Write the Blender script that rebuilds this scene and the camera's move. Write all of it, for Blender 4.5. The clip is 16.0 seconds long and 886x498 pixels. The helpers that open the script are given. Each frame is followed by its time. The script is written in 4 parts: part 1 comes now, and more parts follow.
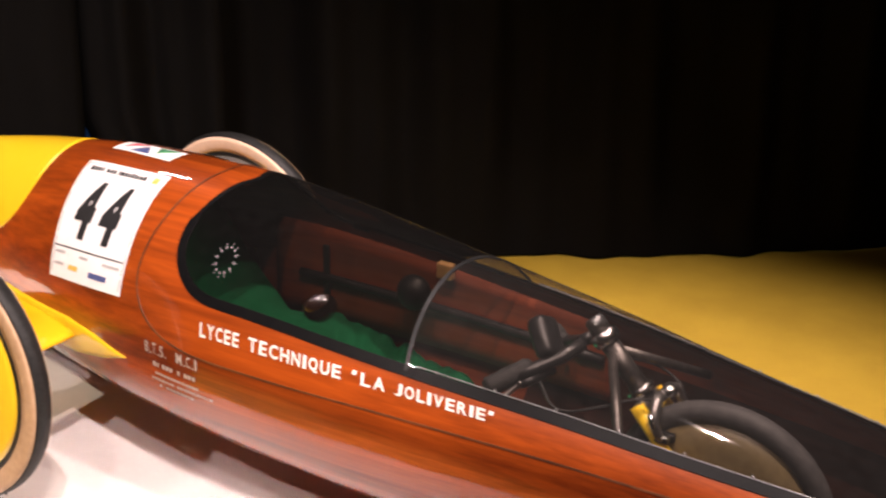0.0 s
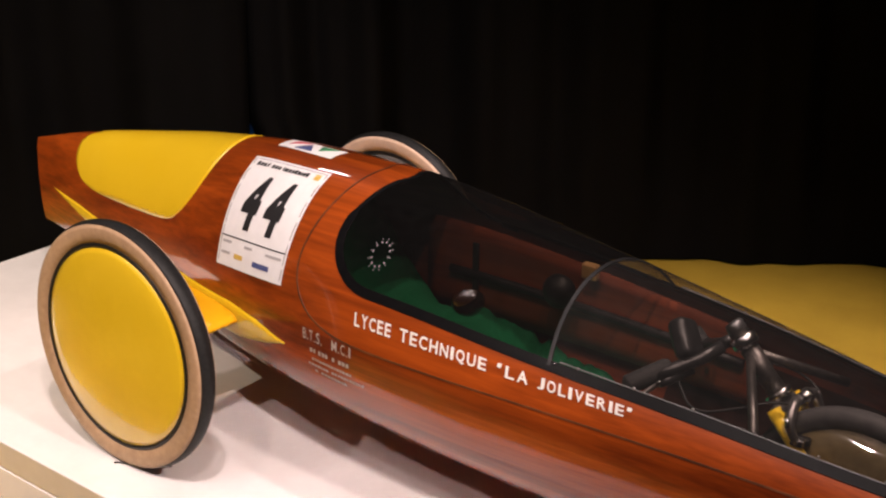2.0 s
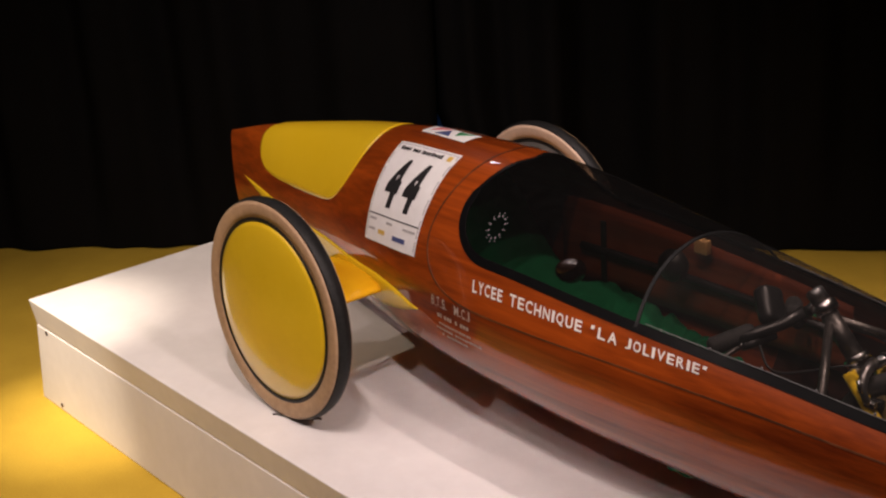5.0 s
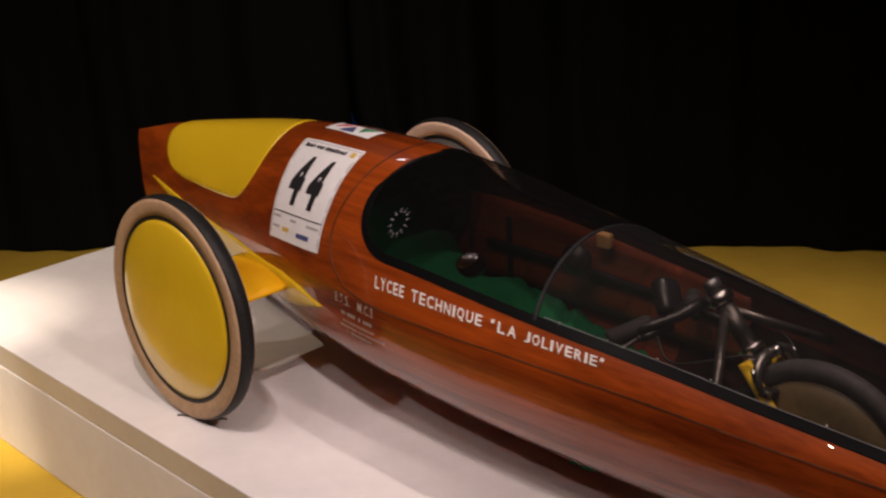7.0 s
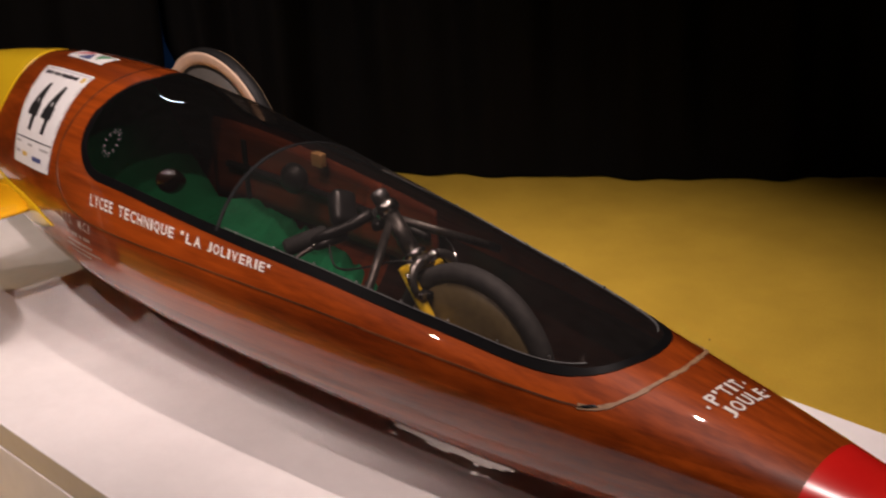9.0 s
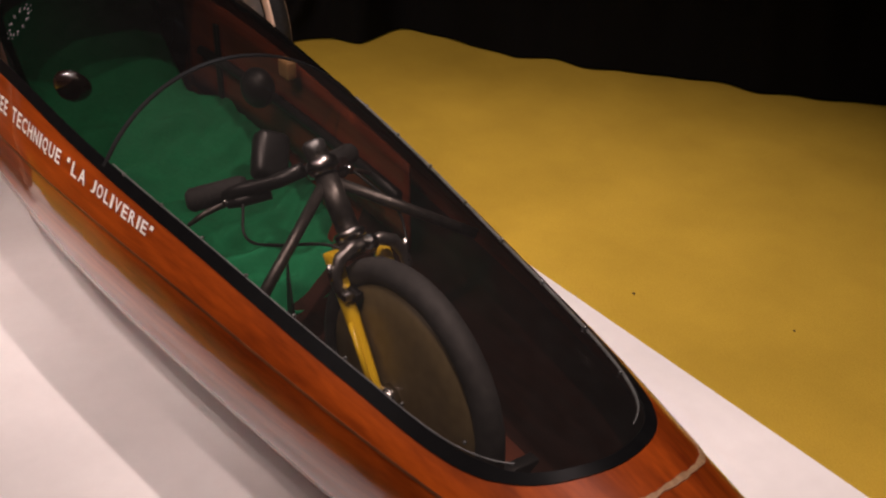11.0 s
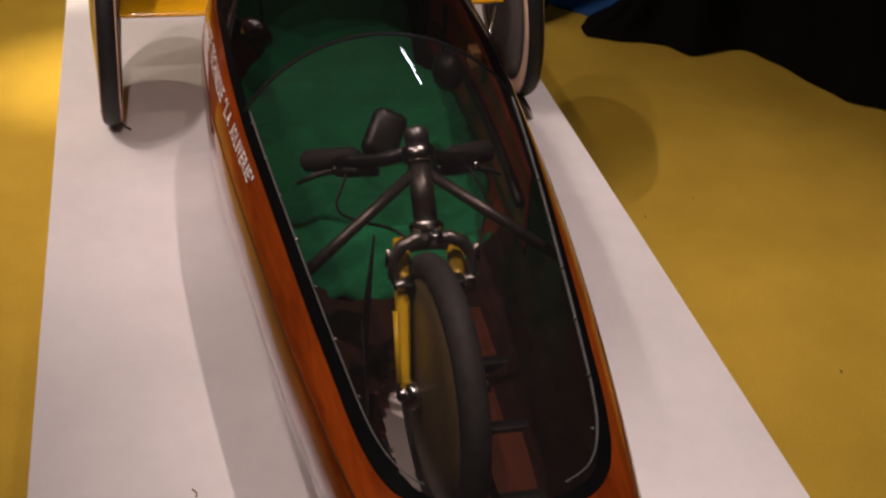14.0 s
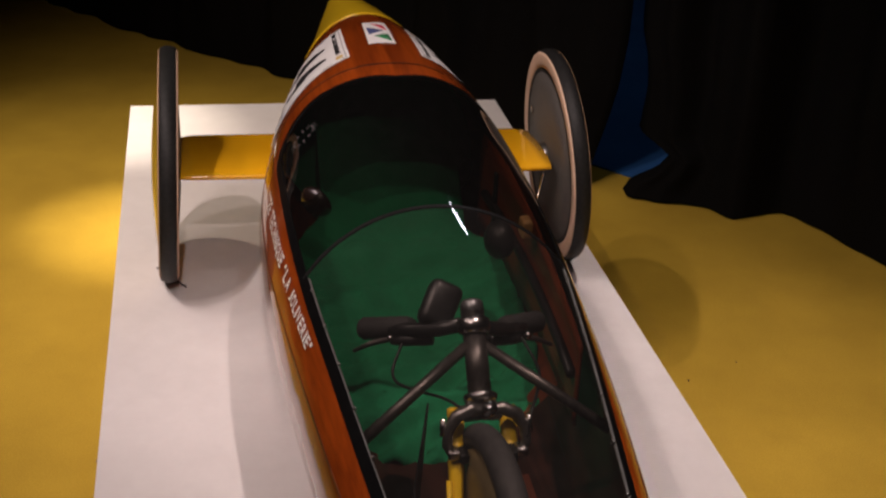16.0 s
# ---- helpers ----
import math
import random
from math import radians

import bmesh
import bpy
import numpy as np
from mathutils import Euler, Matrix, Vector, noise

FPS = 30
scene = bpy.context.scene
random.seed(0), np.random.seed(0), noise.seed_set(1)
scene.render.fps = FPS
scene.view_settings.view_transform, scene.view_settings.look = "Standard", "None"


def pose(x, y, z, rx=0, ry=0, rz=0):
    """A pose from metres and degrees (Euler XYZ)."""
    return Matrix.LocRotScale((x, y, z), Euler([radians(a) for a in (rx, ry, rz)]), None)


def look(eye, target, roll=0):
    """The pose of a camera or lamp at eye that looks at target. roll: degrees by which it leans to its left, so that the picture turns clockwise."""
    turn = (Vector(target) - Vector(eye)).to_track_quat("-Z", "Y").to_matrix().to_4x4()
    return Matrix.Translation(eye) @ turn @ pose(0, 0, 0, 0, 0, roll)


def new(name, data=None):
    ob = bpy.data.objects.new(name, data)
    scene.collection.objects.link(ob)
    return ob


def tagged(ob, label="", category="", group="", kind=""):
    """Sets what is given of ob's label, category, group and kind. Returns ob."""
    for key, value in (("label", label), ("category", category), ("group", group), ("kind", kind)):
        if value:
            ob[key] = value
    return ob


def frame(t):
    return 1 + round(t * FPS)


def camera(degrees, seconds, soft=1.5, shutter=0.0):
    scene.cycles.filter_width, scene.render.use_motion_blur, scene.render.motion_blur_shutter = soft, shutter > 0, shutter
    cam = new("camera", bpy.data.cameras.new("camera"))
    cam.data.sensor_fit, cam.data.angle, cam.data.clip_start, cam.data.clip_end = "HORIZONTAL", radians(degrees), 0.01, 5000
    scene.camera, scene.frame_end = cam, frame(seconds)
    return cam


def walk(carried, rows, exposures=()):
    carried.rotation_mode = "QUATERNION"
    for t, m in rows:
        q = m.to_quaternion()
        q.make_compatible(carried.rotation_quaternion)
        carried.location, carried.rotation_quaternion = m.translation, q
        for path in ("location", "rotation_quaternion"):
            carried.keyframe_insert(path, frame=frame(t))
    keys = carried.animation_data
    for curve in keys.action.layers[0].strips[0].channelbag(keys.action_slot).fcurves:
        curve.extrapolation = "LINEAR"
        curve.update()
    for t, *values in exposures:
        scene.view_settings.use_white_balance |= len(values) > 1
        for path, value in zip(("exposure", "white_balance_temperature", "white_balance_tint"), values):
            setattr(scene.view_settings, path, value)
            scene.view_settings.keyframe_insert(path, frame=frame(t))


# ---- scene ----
cam = camera(36.5, 16.0, soft=2.2, shutter=0.4)

# ---- camera ----
PATH = [
    (0, (1.894, -1.807, 1.347), (0.916, -0.224, 0.613), 1.1),
    (0.5, (1.845, -1.8, 1.345), (0.79, -0.263, 0.62), 2.8),
    (1, (1.845, -1.825, 1.344), (0.723, -0.335, 0.621), 3.3),
    (1.5, (1.9, -1.866, 1.376), (0.725, -0.427, 0.634), 1.0),
    (2, (1.947, -1.882, 1.382), (0.79, -0.427, 0.645), 0.4),
    (2.5, (2.031, -1.792, 1.388), (0.727, -0.449, 0.683), -0.4),
    (3, (2.159, -1.733, 1.374), (0.801, -0.442, 0.676), -3.1),
    (3.5, (2.265, -1.84, 1.422), (0.867, -0.594, 0.72), -3.7),
    (3.7, (2.327, -1.877, 1.408), (0.891, -0.654, 0.742), -4.0),
    (5.8, (2.317, -1.804, 1.376), (0.873, -0.636, 0.633), -3.0),
    (6, (2.322, -1.793, 1.367), (0.887, -0.618, 0.618), -2.4),
    (6.2, (2.314, -1.803, 1.367), (0.912, -0.611, 0.581), -2.1),
    (6.5, (2.324, -1.807, 1.371), (0.925, -0.579, 0.642), -1.0),
    (7, (2.361, -1.8, 1.368), (0.976, -0.545, 0.655), -3.1),
    (7.5, (2.431, -1.789, 1.368), (1.085, -0.493, 0.656), -4.2),
    (8, (2.619, -1.688, 1.365), (1.276, -0.396, 0.64), -3.4),
    (8.5, (2.778, -1.639, 1.351), (1.44, -0.358, 0.598), -2.9),
    (9, (2.84, -1.536, 1.325), (1.509, -0.264, 0.545), -3.0),
    (9.5, (2.751, -1.3, 1.299), (1.439, -0.062, 0.434), -4.0),
    (9.7, (2.682, -1.187, 1.32), (1.381, 0.033, 0.416), -3.0),
    (10.4, (2.60, -0.985, 1.292), (1.245, 0.115, 0.33), -1.4),
    (11.1, (2.505, -0.775, 1.257), (1.10, 0.195, 0.24), 0.5),
    (11.8, (2.432, -0.601, 1.227), (0.972, 0.254, 0.16), 2.0),
    (12, (2.417, -0.585, 1.225), (0.944, 0.214, 0.133), 1.2),
    (12.5, (2.485, -0.49, 1.215), (0.984, 0.207, 0.092), 2.4),
    (13, (2.665, -0.333, 1.217), (1.061, 0.101, 0.104), 4.1),
    (13.5, (2.681, -0.334, 1.252), (1.071, 0.085, 0.141), 1.6),
    (14, (2.694, -0.333, 1.275), (1.03, 0.054, 0.235), 2.5),
    (14.5, (2.682, -0.341, 1.288), (0.981, 0.026, 0.302), 2.8),
    (15, (2.682, -0.352, 1.305), (0.949, 0.004, 0.373), 2.4),
    (15.5, (2.692, -0.363, 1.314), (0.944, -0.01, 0.409), 2.7),
    (16, (2.711, -0.371, 1.331), (0.937, -0.019, 0.476), 2.7),
]
walk(cam, [(t, look(e, g, r)) for t, e, g, r in PATH], exposures=[(0, 1.1), (0.5, 1.08), (1.0, 0.93), (1.5, 0.6), (2.0, 0.36), (2.5, 0.18), (3.5, -0.03), (5.8, -0.45), (7.0, -0.48), (7.5, -0.34), (8, -0.2), (9, -0.13), (9.5, -0.15), (12, -0.16), (12.5, -0.16), (13, -0.34), (14, -0.63), (15, -0.65), (16, -0.55)])

# ---- light: warm ceiling spots, dark hall ----
world = bpy.data.worlds.new("hall_dark")
scene.world = world
world.use_nodes = True
world.node_tree.nodes["Background"].inputs[0].default_value = (1.0, 0.85, 0.7, 1)
world.node_tree.nodes["Background"].inputs[1].default_value = 0.008


def spot(name, eye, target, watts, degrees, blend, colour, radius):
    lamp = bpy.data.lights.new(name, "SPOT")
    lamp.energy, lamp.spot_size, lamp.spot_blend = watts, radians(degrees), blend
    lamp.color, lamp.shadow_soft_size = colour, radius
    ob = new(name, lamp)
    ob.matrix_world = look(eye, target)
    return ob


WARM = (1.0, 0.80, 0.76)
spot("spot_lamp", (2.20, -0.78, 3.5), (1.90, -0.10, 0.2), 350, 33, 1.0, WARM, 0.025)
spot("spot_lamp", (2.12, -1.82, 3.5), (-0.25, -0.4, 0.2), 190, 50, 0.8, WARM, 0.025)
spot("spot_lamp", (0.80, -2.30, 3.5), (-0.25, -0.6, 0.1), 110, 60, 1.0, WARM, 0.025)
spot("spot_lamp", (-0.55, -3.1, 3.5), (0.0, -0.6, 0.0), 140, 46, 1.0, WARM, 0.045)
spot("spot_lamp", (1.25, 0.40, 3.5), (0.92, 0.70, -0.3), 470, 48, 1.0, WARM, 0.025)
spot("spot_lamp", (1.42, -1.60, 3.5), (-0.28, -0.05, 0.1), 240, 54, 0.9, WARM, 0.02)
spot("spot_lamp", (-1.5, -2.1, 3.2), (-0.93, -0.64, -0.2), 260, 44, 1.0, (1.0, 0.82, 0.62), 0.03)
spot("spot_lamp", (-1.62, -1.75, 3.3), (-0.89, -0.54, -0.22), 1000, 12.5, 1.0, (1.0, 0.84, 0.68), 0.03)
spot("spot_lamp", (4.40, -0.45, 3.5), (0.0, -0.47, 0.0), 480, 13, 1.0, WARM, 0.03)
# lamp over the blue carpet past the drapes
spot("spot_lamp", (-2.7, 2.5, 3.4), (-2.2, 1.7, -0.3), 130, 90, 0.6, (0.95, 0.97, 1.0), 0.05)
# cool strip lamp that hangs past the drapes and glints on the canopy
strip = bpy.data.lights.new("strip_lamp", "AREA")
strip.shape, strip.size, strip.size_y, strip.energy, strip.color = "RECTANGLE", 0.36, 0.05, 3.5, (0.82, 0.9, 1.0)
new("strip_lamp", strip).matrix_world = look((-2.65, 1.45, 3.45), (0.6, 0.0, 0.5))


# ---- materials ----
def shader(name, base, rough=0.5, metal=0.0, coat=0.0, spec=0.5):
    m = bpy.data.materials.new(name)
    m.use_nodes = True
    b = m.node_tree.nodes["Principled BSDF"]
    b.inputs["Base Color"].default_value = (*base, 1)
    b.inputs["Roughness"].default_value = rough
    b.inputs["Metallic"].default_value = metal
    b.inputs["Coat Weight"].default_value = coat
    b.inputs["Coat Roughness"].default_value = 0.02
    b.inputs["Specular IOR Level"].default_value = spec
    return m, m.node_tree.nodes, m.node_tree.links, b


def noise_of(nodes, links, scale, size=(1, 1, 1), detail=4.0, rough=0.6):
    tc = nodes.new("ShaderNodeTexCoord")
    mp = nodes.new("ShaderNodeMapping")
    mp.inputs["Scale"].default_value = size
    n = nodes.new("ShaderNodeTexNoise")
    n.inputs["Scale"].default_value = scale
    n.inputs["Detail"].default_value = detail
    n.inputs["Roughness"].default_value = rough
    links.new(tc.outputs["Object"], mp.inputs["Vector"])
    links.new(mp.outputs["Vector"], n.inputs["Vector"])
    return n


def ramp(nodes, links, source, stops):
    r = nodes.new("ShaderNodeValToRGB")
    while len(r.color_ramp.elements) < len(stops):
        r.color_ramp.elements.new(0.5)
    for e, (p, c) in zip(r.color_ramp.elements, stops):
        e.position, e.color = p, (*c, 1)
    links.new(source, r.inputs["Fac"])
    return r


def mixed(nodes, links, a, b, fac, mode="MIX"):
    m = nodes.new("ShaderNodeMix")
    m.data_type, m.blend_type = "RGBA", mode
    for key, v in ((0, fac), (6, a), (7, b)):
        if hasattr(v, "is_linked"):
            links.new(v, m.inputs[key])
        elif key == 0:
            m.inputs[0].default_value = v
        else:
            m.inputs[key].default_value = (*v, 1)
    return m.outputs[2]


def bumped(nodes, links, b, source, strength, distance):
    k = nodes.new("ShaderNodeBump")
    k.inputs["Strength"].default_value, k.inputs["Distance"].default_value = strength, distance
    links.new(source, k.inputs["Height"])
    links.new(k.outputs["Normal"], b.inputs["Normal"])


def plain(name, a, c, rough, scale=30.0, bump=0.0, metal=0.0, coat=0.0, size=(1, 1, 1), spec=0.5):
    """A surface that drifts between two colours, at two scales."""
    m, nodes, links, b = shader(name, a, rough, metal, coat, spec)
    fine = noise_of(nodes, links, scale, size)
    wide = noise_of(nodes, links, scale * 0.09, size)
    r1 = ramp(nodes, links, fine.outputs["Fac"], [(0.3, a), (0.7, c)])
    r2 = ramp(nodes, links, wide.outputs["Fac"], [(0.3, (0.86, 0.86, 0.86)), (0.7, (1, 1, 1))])
    links.new(mixed(nodes, links, r1.outputs["Color"], r2.outputs["Color"], 1.0, "MULTIPLY"), b.inputs["Base Color"])
    if bump:
        bumped(nodes, links, b, fine.outputs["Fac"], bump, 0.002)
    return m


def wood(name, dark, light, rough, coat):
    m, nodes, links, b = shader(name, dark, rough, 0, coat, 0.15)
    grain = noise_of(nodes, links, 1.0, (3.0, 90, 90), 6, 0.65)
    figure = noise_of(nodes, links, 1.0, (1.1, 14, 14), 4, 0.6)
    cloud = noise_of(nodes, links, 2.2, (1, 1, 1), 3)
    c1 = ramp(nodes, links, grain.outputs["Fac"], [(0.33, dark), (0.66, light)])
    mid = tuple((p * 0.45 + q * 0.55) for p, q in zip(dark, light))
    c2 = ramp(nodes, links, figure.outputs["Fac"], [(0.34, dark), (0.5, mid), (0.66, light)])
    c = mixed(nodes, links, c1.outputs["Color"], c2.outputs["Color"], 0.6)
    # sparse dark streaks of the heartwood
    streak = noise_of(nodes, links, 1.0, (1.7, 42, 42), 3, 0.55)
    st = ramp(nodes, links, streak.outputs["Fac"], [(0.56, (1.0, 1.0, 1.0)), (0.70, (0.42, 0.36, 0.32))])
    c = mixed(nodes, links, c, st.outputs["Color"], 0.45, "MULTIPLY")
    # strips of veneer laid along the hull, each of its own tone
    tc = nodes.new("ShaderNodeTexCoord")
    sep = nodes.new("ShaderNodeSeparateXYZ")
    links.new(tc.outputs["Object"], sep.inputs[0])
    up = nodes.new("ShaderNodeMath")
    up.operation, up.inputs[1].default_value = "SUBTRACT", 0.24
    links.new(sep.outputs["Z"], up.inputs[0])
    ang = nodes.new("ShaderNodeMath")
    ang.operation = "ARCTAN2"
    links.new(up.outputs[0], ang.inputs[0])
    links.new(sep.outputs["Y"], ang.inputs[1])
    cut = nodes.new("ShaderNodeMath")
    cut.operation, cut.inputs[1].default_value = "MULTIPLY", 6.3
    links.new(ang.outputs[0], cut.inputs[0])
    fl = nodes.new("ShaderNodeMath")
    fl.operation = "FLOOR"
    links.new(cut.outputs[0], fl.inputs[0])
    wn = nodes.new("ShaderNodeTexWhiteNoise")
    wn.noise_dimensions = "1D"
    links.new(fl.outputs[0], wn.inputs["W"])
    tone = ramp(nodes, links, wn.outputs["Value"], [(0.0, (0.74, 0.72, 0.70)), (1.0, (1.0, 1.0, 1.0))])
    c = mixed(nodes, links, c, tone.outputs["Color"], 1.0, "MULTIPLY")
    cl = ramp(nodes, links, cloud.outputs["Fac"], [(0.3, (0.78, 0.76, 0.74)), (0.7, (1.0, 1.0, 1.0))])
    c = mixed(nodes, links, c, cl.outputs["Color"], 1.0, "MULTIPLY")
    links.new(c, b.inputs["Base Color"])
    bumped(nodes, links, b, grain.outputs["Fac"], 0.08, 0.0008)
    # hand-planed unevenness under the varnish
    wave = noise_of(nodes, links, 1.0, (4.5, 13, 13), 2)
    swell = nodes.new("ShaderNodeBump")
    swell.inputs["Strength"].default_value, swell.inputs["Distance"].default_value = 0.5, 0.0035
    links.new(wave.outputs["Fac"], swell.inputs["Height"])
    links.new(swell.outputs["Normal"], b.inputs["Coat Normal"])
    return m


WOOD = wood("varnished_mahogany", (0.135, 0.020, 0.0035), (0.48, 0.088, 0.009), 0.38, 1.0)
INNER = wood("inner_mahogany", (0.125, 0.026, 0.009), (0.27, 0.060, 0.020), 0.5, 0.2)
# darker copy of the inner wood, for the sheet that darkens the footwell
INNERDARK = wood("dark_inner_mahogany", (0.018, 0.007, 0.005), (0.052, 0.017, 0.011), 0.5, 0.2)
BOARD = wood("footwell_board", (0.075, 0.020, 0.010), (0.165, 0.046, 0.021), 0.55, 0.1)
YELLOW = plain("yellow_paint", (0.80, 0.525, 0.014), (0.84, 0.56, 0.02), 0.28, 12, 0, 0, 0.6)
ORANGE = plain("orange_yellow_paint", (0.80, 0.40, 0.008), (0.84, 0.44, 0.012), 0.16, 12, 0, 0, 0.8)
COVER = plain("yellow_cover_sheet", (0.74, 0.49, 0.014), (0.80, 0.54, 0.022), 0.34, 14, 0.0, 0, 1.0)
RED = plain("red_paint", (0.62, 0.012, 0.010), (0.70, 0.018, 0.012), 0.25, 14, 0, 0, 0.7)
WHITE = plain("white_vinyl", (0.80, 0.79, 0.77), (0.86, 0.85, 0.83), 0.4, 40)
FADED = plain("faded_lettering", (0.34, 0.27, 0.22), (0.50, 0.42, 0.36), 0.5, 300)
LETTER = plain("white_lettering", (0.72, 0.68, 0.62), (0.82, 0.78, 0.72), 0.5, 150)
BLACK = plain("black_print", (0.012, 0.012, 0.013), (0.02, 0.02, 0.02), 0.45, 40)
GREY = plain("grey_print", (0.35, 0.34, 0.33), (0.45, 0.44, 0.43), 0.5, 60)
BLUEPRINT = plain("blue_print", (0.06, 0.08, 0.20), (0.09, 0.11, 0.26), 0.4, 60)
GREENPRINT = plain("green_print", (0.03, 0.2, 0.08), (0.05, 0.26, 0.1), 0.4, 60)
REDPRINT = plain("red_print", (0.5, 0.03, 0.06), (0.6, 0.04, 0.08), 0.4, 60)
OCHRE = plain("ochre_print", (0.65, 0.42, 0.08), (0.72, 0.5, 0.12), 0.4, 60)
EDGE = plain("cut_acrylic_edge", (0.09, 0.09, 0.088), (0.16, 0.16, 0.155), 0.35, 60)
SEAL = plain("black_seal_tape", (0.004, 0.004, 0.0045), (0.006, 0.006, 0.006), 0.32, 60, 0.0, spec=0.06)
RUBBER = plain("black_rubber", (0.006, 0.006, 0.0065), (0.011, 0.011, 0.011), 0.45, 90, 0.05, spec=0.3)
TYRE = plain("tyre_rubber", (0.008, 0.008, 0.008), (0.018, 0.018, 0.017), 0.55, 120, 0.2, spec=0.25)
TYREDUST = plain("dusty_tyre", (0.026, 0.026, 0.027), (0.050, 0.049, 0.048), 0.7, 60, 0.2)
GUM = plain("tan_sidewall", (0.40, 0.25, 0.14), (0.50, 0.33, 0.19), 0.6, 70, 0.15)
GUMPALE = plain("pale_sidewall", (0.62, 0.43, 0.30), (0.70, 0.50, 0.36), 0.6, 70, 0.15)
DISC = plain("grey_disc_cloth", (0.085, 0.078, 0.07), (0.13, 0.12, 0.105), 0.55, 220, 0.25)
DISCWARM = plain("amber_disc", (0.16, 0.12, 0.055), (0.22, 0.17, 0.08), 0.4, 60, 0.05)
STEEL = plain("polished_steel", (0.62, 0.61, 0.6), (0.72, 0.71, 0.7), 0.22, 60, 0, 1.0)
DARKSTEEL = plain("raw_steel_tube", (0.080, 0.074, 0.070), (0.145, 0.135, 0.127), 0.40, 80, 0.05, 0.8)
ALLOY = plain("dark_alloy", (0.22, 0.215, 0.21), (0.32, 0.31, 0.3), 0.32, 80, 0.03, 0.9)
FOAM = plain("black_grip", (0.009, 0.009, 0.009), (0.021, 0.021, 0.021), 0.8, 200, 0.4)
PLASTIC = plain("black_plastic", (0.009, 0.009, 0.0095), (0.017, 0.017, 0.0175), 0.36, 120, 0.05)
FILLER = plain("beige_filler", (0.22, 0.120, 0.060), (0.38, 0.23, 0.12), 0.55, 120, 0.5, 0, 0.3)
JOINT = plain("veneer_joint", (0.030, 0.009, 0.004), (0.15, 0.045, 0.014), 0.4, 14, 0, 0, 0.5)
DARKGAP = plain("dark_joint", (0.02, 0.008, 0.004), (0.05, 0.02, 0.008), 0.5, 100)
CORK = plain("pale_wood_block", (0.45, 0.25, 0.09), (0.55, 0.32, 0.13), 0.5, 60)
MIRRORSHELL = plain("glossy_brown_shell", (0.010, 0.006, 0.005), (0.016, 0.009, 0.007), 0.25, 60, 0, 0, 0.5)
HEEL = plain("dusty_grey_board", (0.075, 0.060, 0.050), (0.15, 0.125, 0.105), 0.7, 40, 0.2)
FROST = plain("white_transfer", (0.11, 0.12, 0.115), (0.17, 0.185, 0.18), 0.5, 60)


def cloth(name, a, c, bump, scale, rough=0.9, sheen=0.0, mottle=0.80):
    m, nodes, links, b = shader(name, a, rough, 0, 0, 0.05)
    fine = noise_of(nodes, links, scale, (1, 1, 1), 3, 0.7)
    wide = noise_of(nodes, links, scale * 0.012, (1, 1, 1), 5, 0.6)
    r1 = ramp(nodes, links, fine.outputs["Fac"], [(0.25, a), (0.75, c)])
    r2 = ramp(nodes, links, wide.outputs["Fac"], [(0.3, (mottle, mottle * 0.99, mottle * 0.97)), (0.7, (1, 1, 1))])
    links.new(mixed(nodes, links, r1.outputs["Color"], r2.outputs["Color"], 1.0, "MULTIPLY"), b.inputs["Base Color"])
    b.inputs["Sheen Weight"].default_value = sheen
    bumped(nodes, links, b, fine.outputs["Fac"], bump, 0.004)
    return m


CARPET = cloth("yellow_carpet", (0.50, 0.325, 0.035), (0.64, 0.43, 0.060), 0.5, 260)
BLUECARPET = cloth("blue_carpet", (0.03, 0.11, 0.30), (0.045, 0.15, 0.40), 0.5, 260)
VELVET = cloth("black_drape", (0.0045, 0.0044, 0.0042), (0.0085, 0.0082, 0.0080), 0.3, 300)
# deep mottle: dark fold and shadow patches put into the cloth's colour
GREEN = cloth("green_cloth", (0.011, 0.178, 0.076), (0.021, 0.240, 0.102), 0.4, 180, mottle=0.55)
HALL = cloth("dark_hall", (0.006, 0.006, 0.006), (0.010, 0.010, 0.010), 0.2, 60)
PLINTH = plain("white_board", (0.76, 0.73, 0.71), (0.80, 0.77, 0.75), 0.55, 25, 0.04)


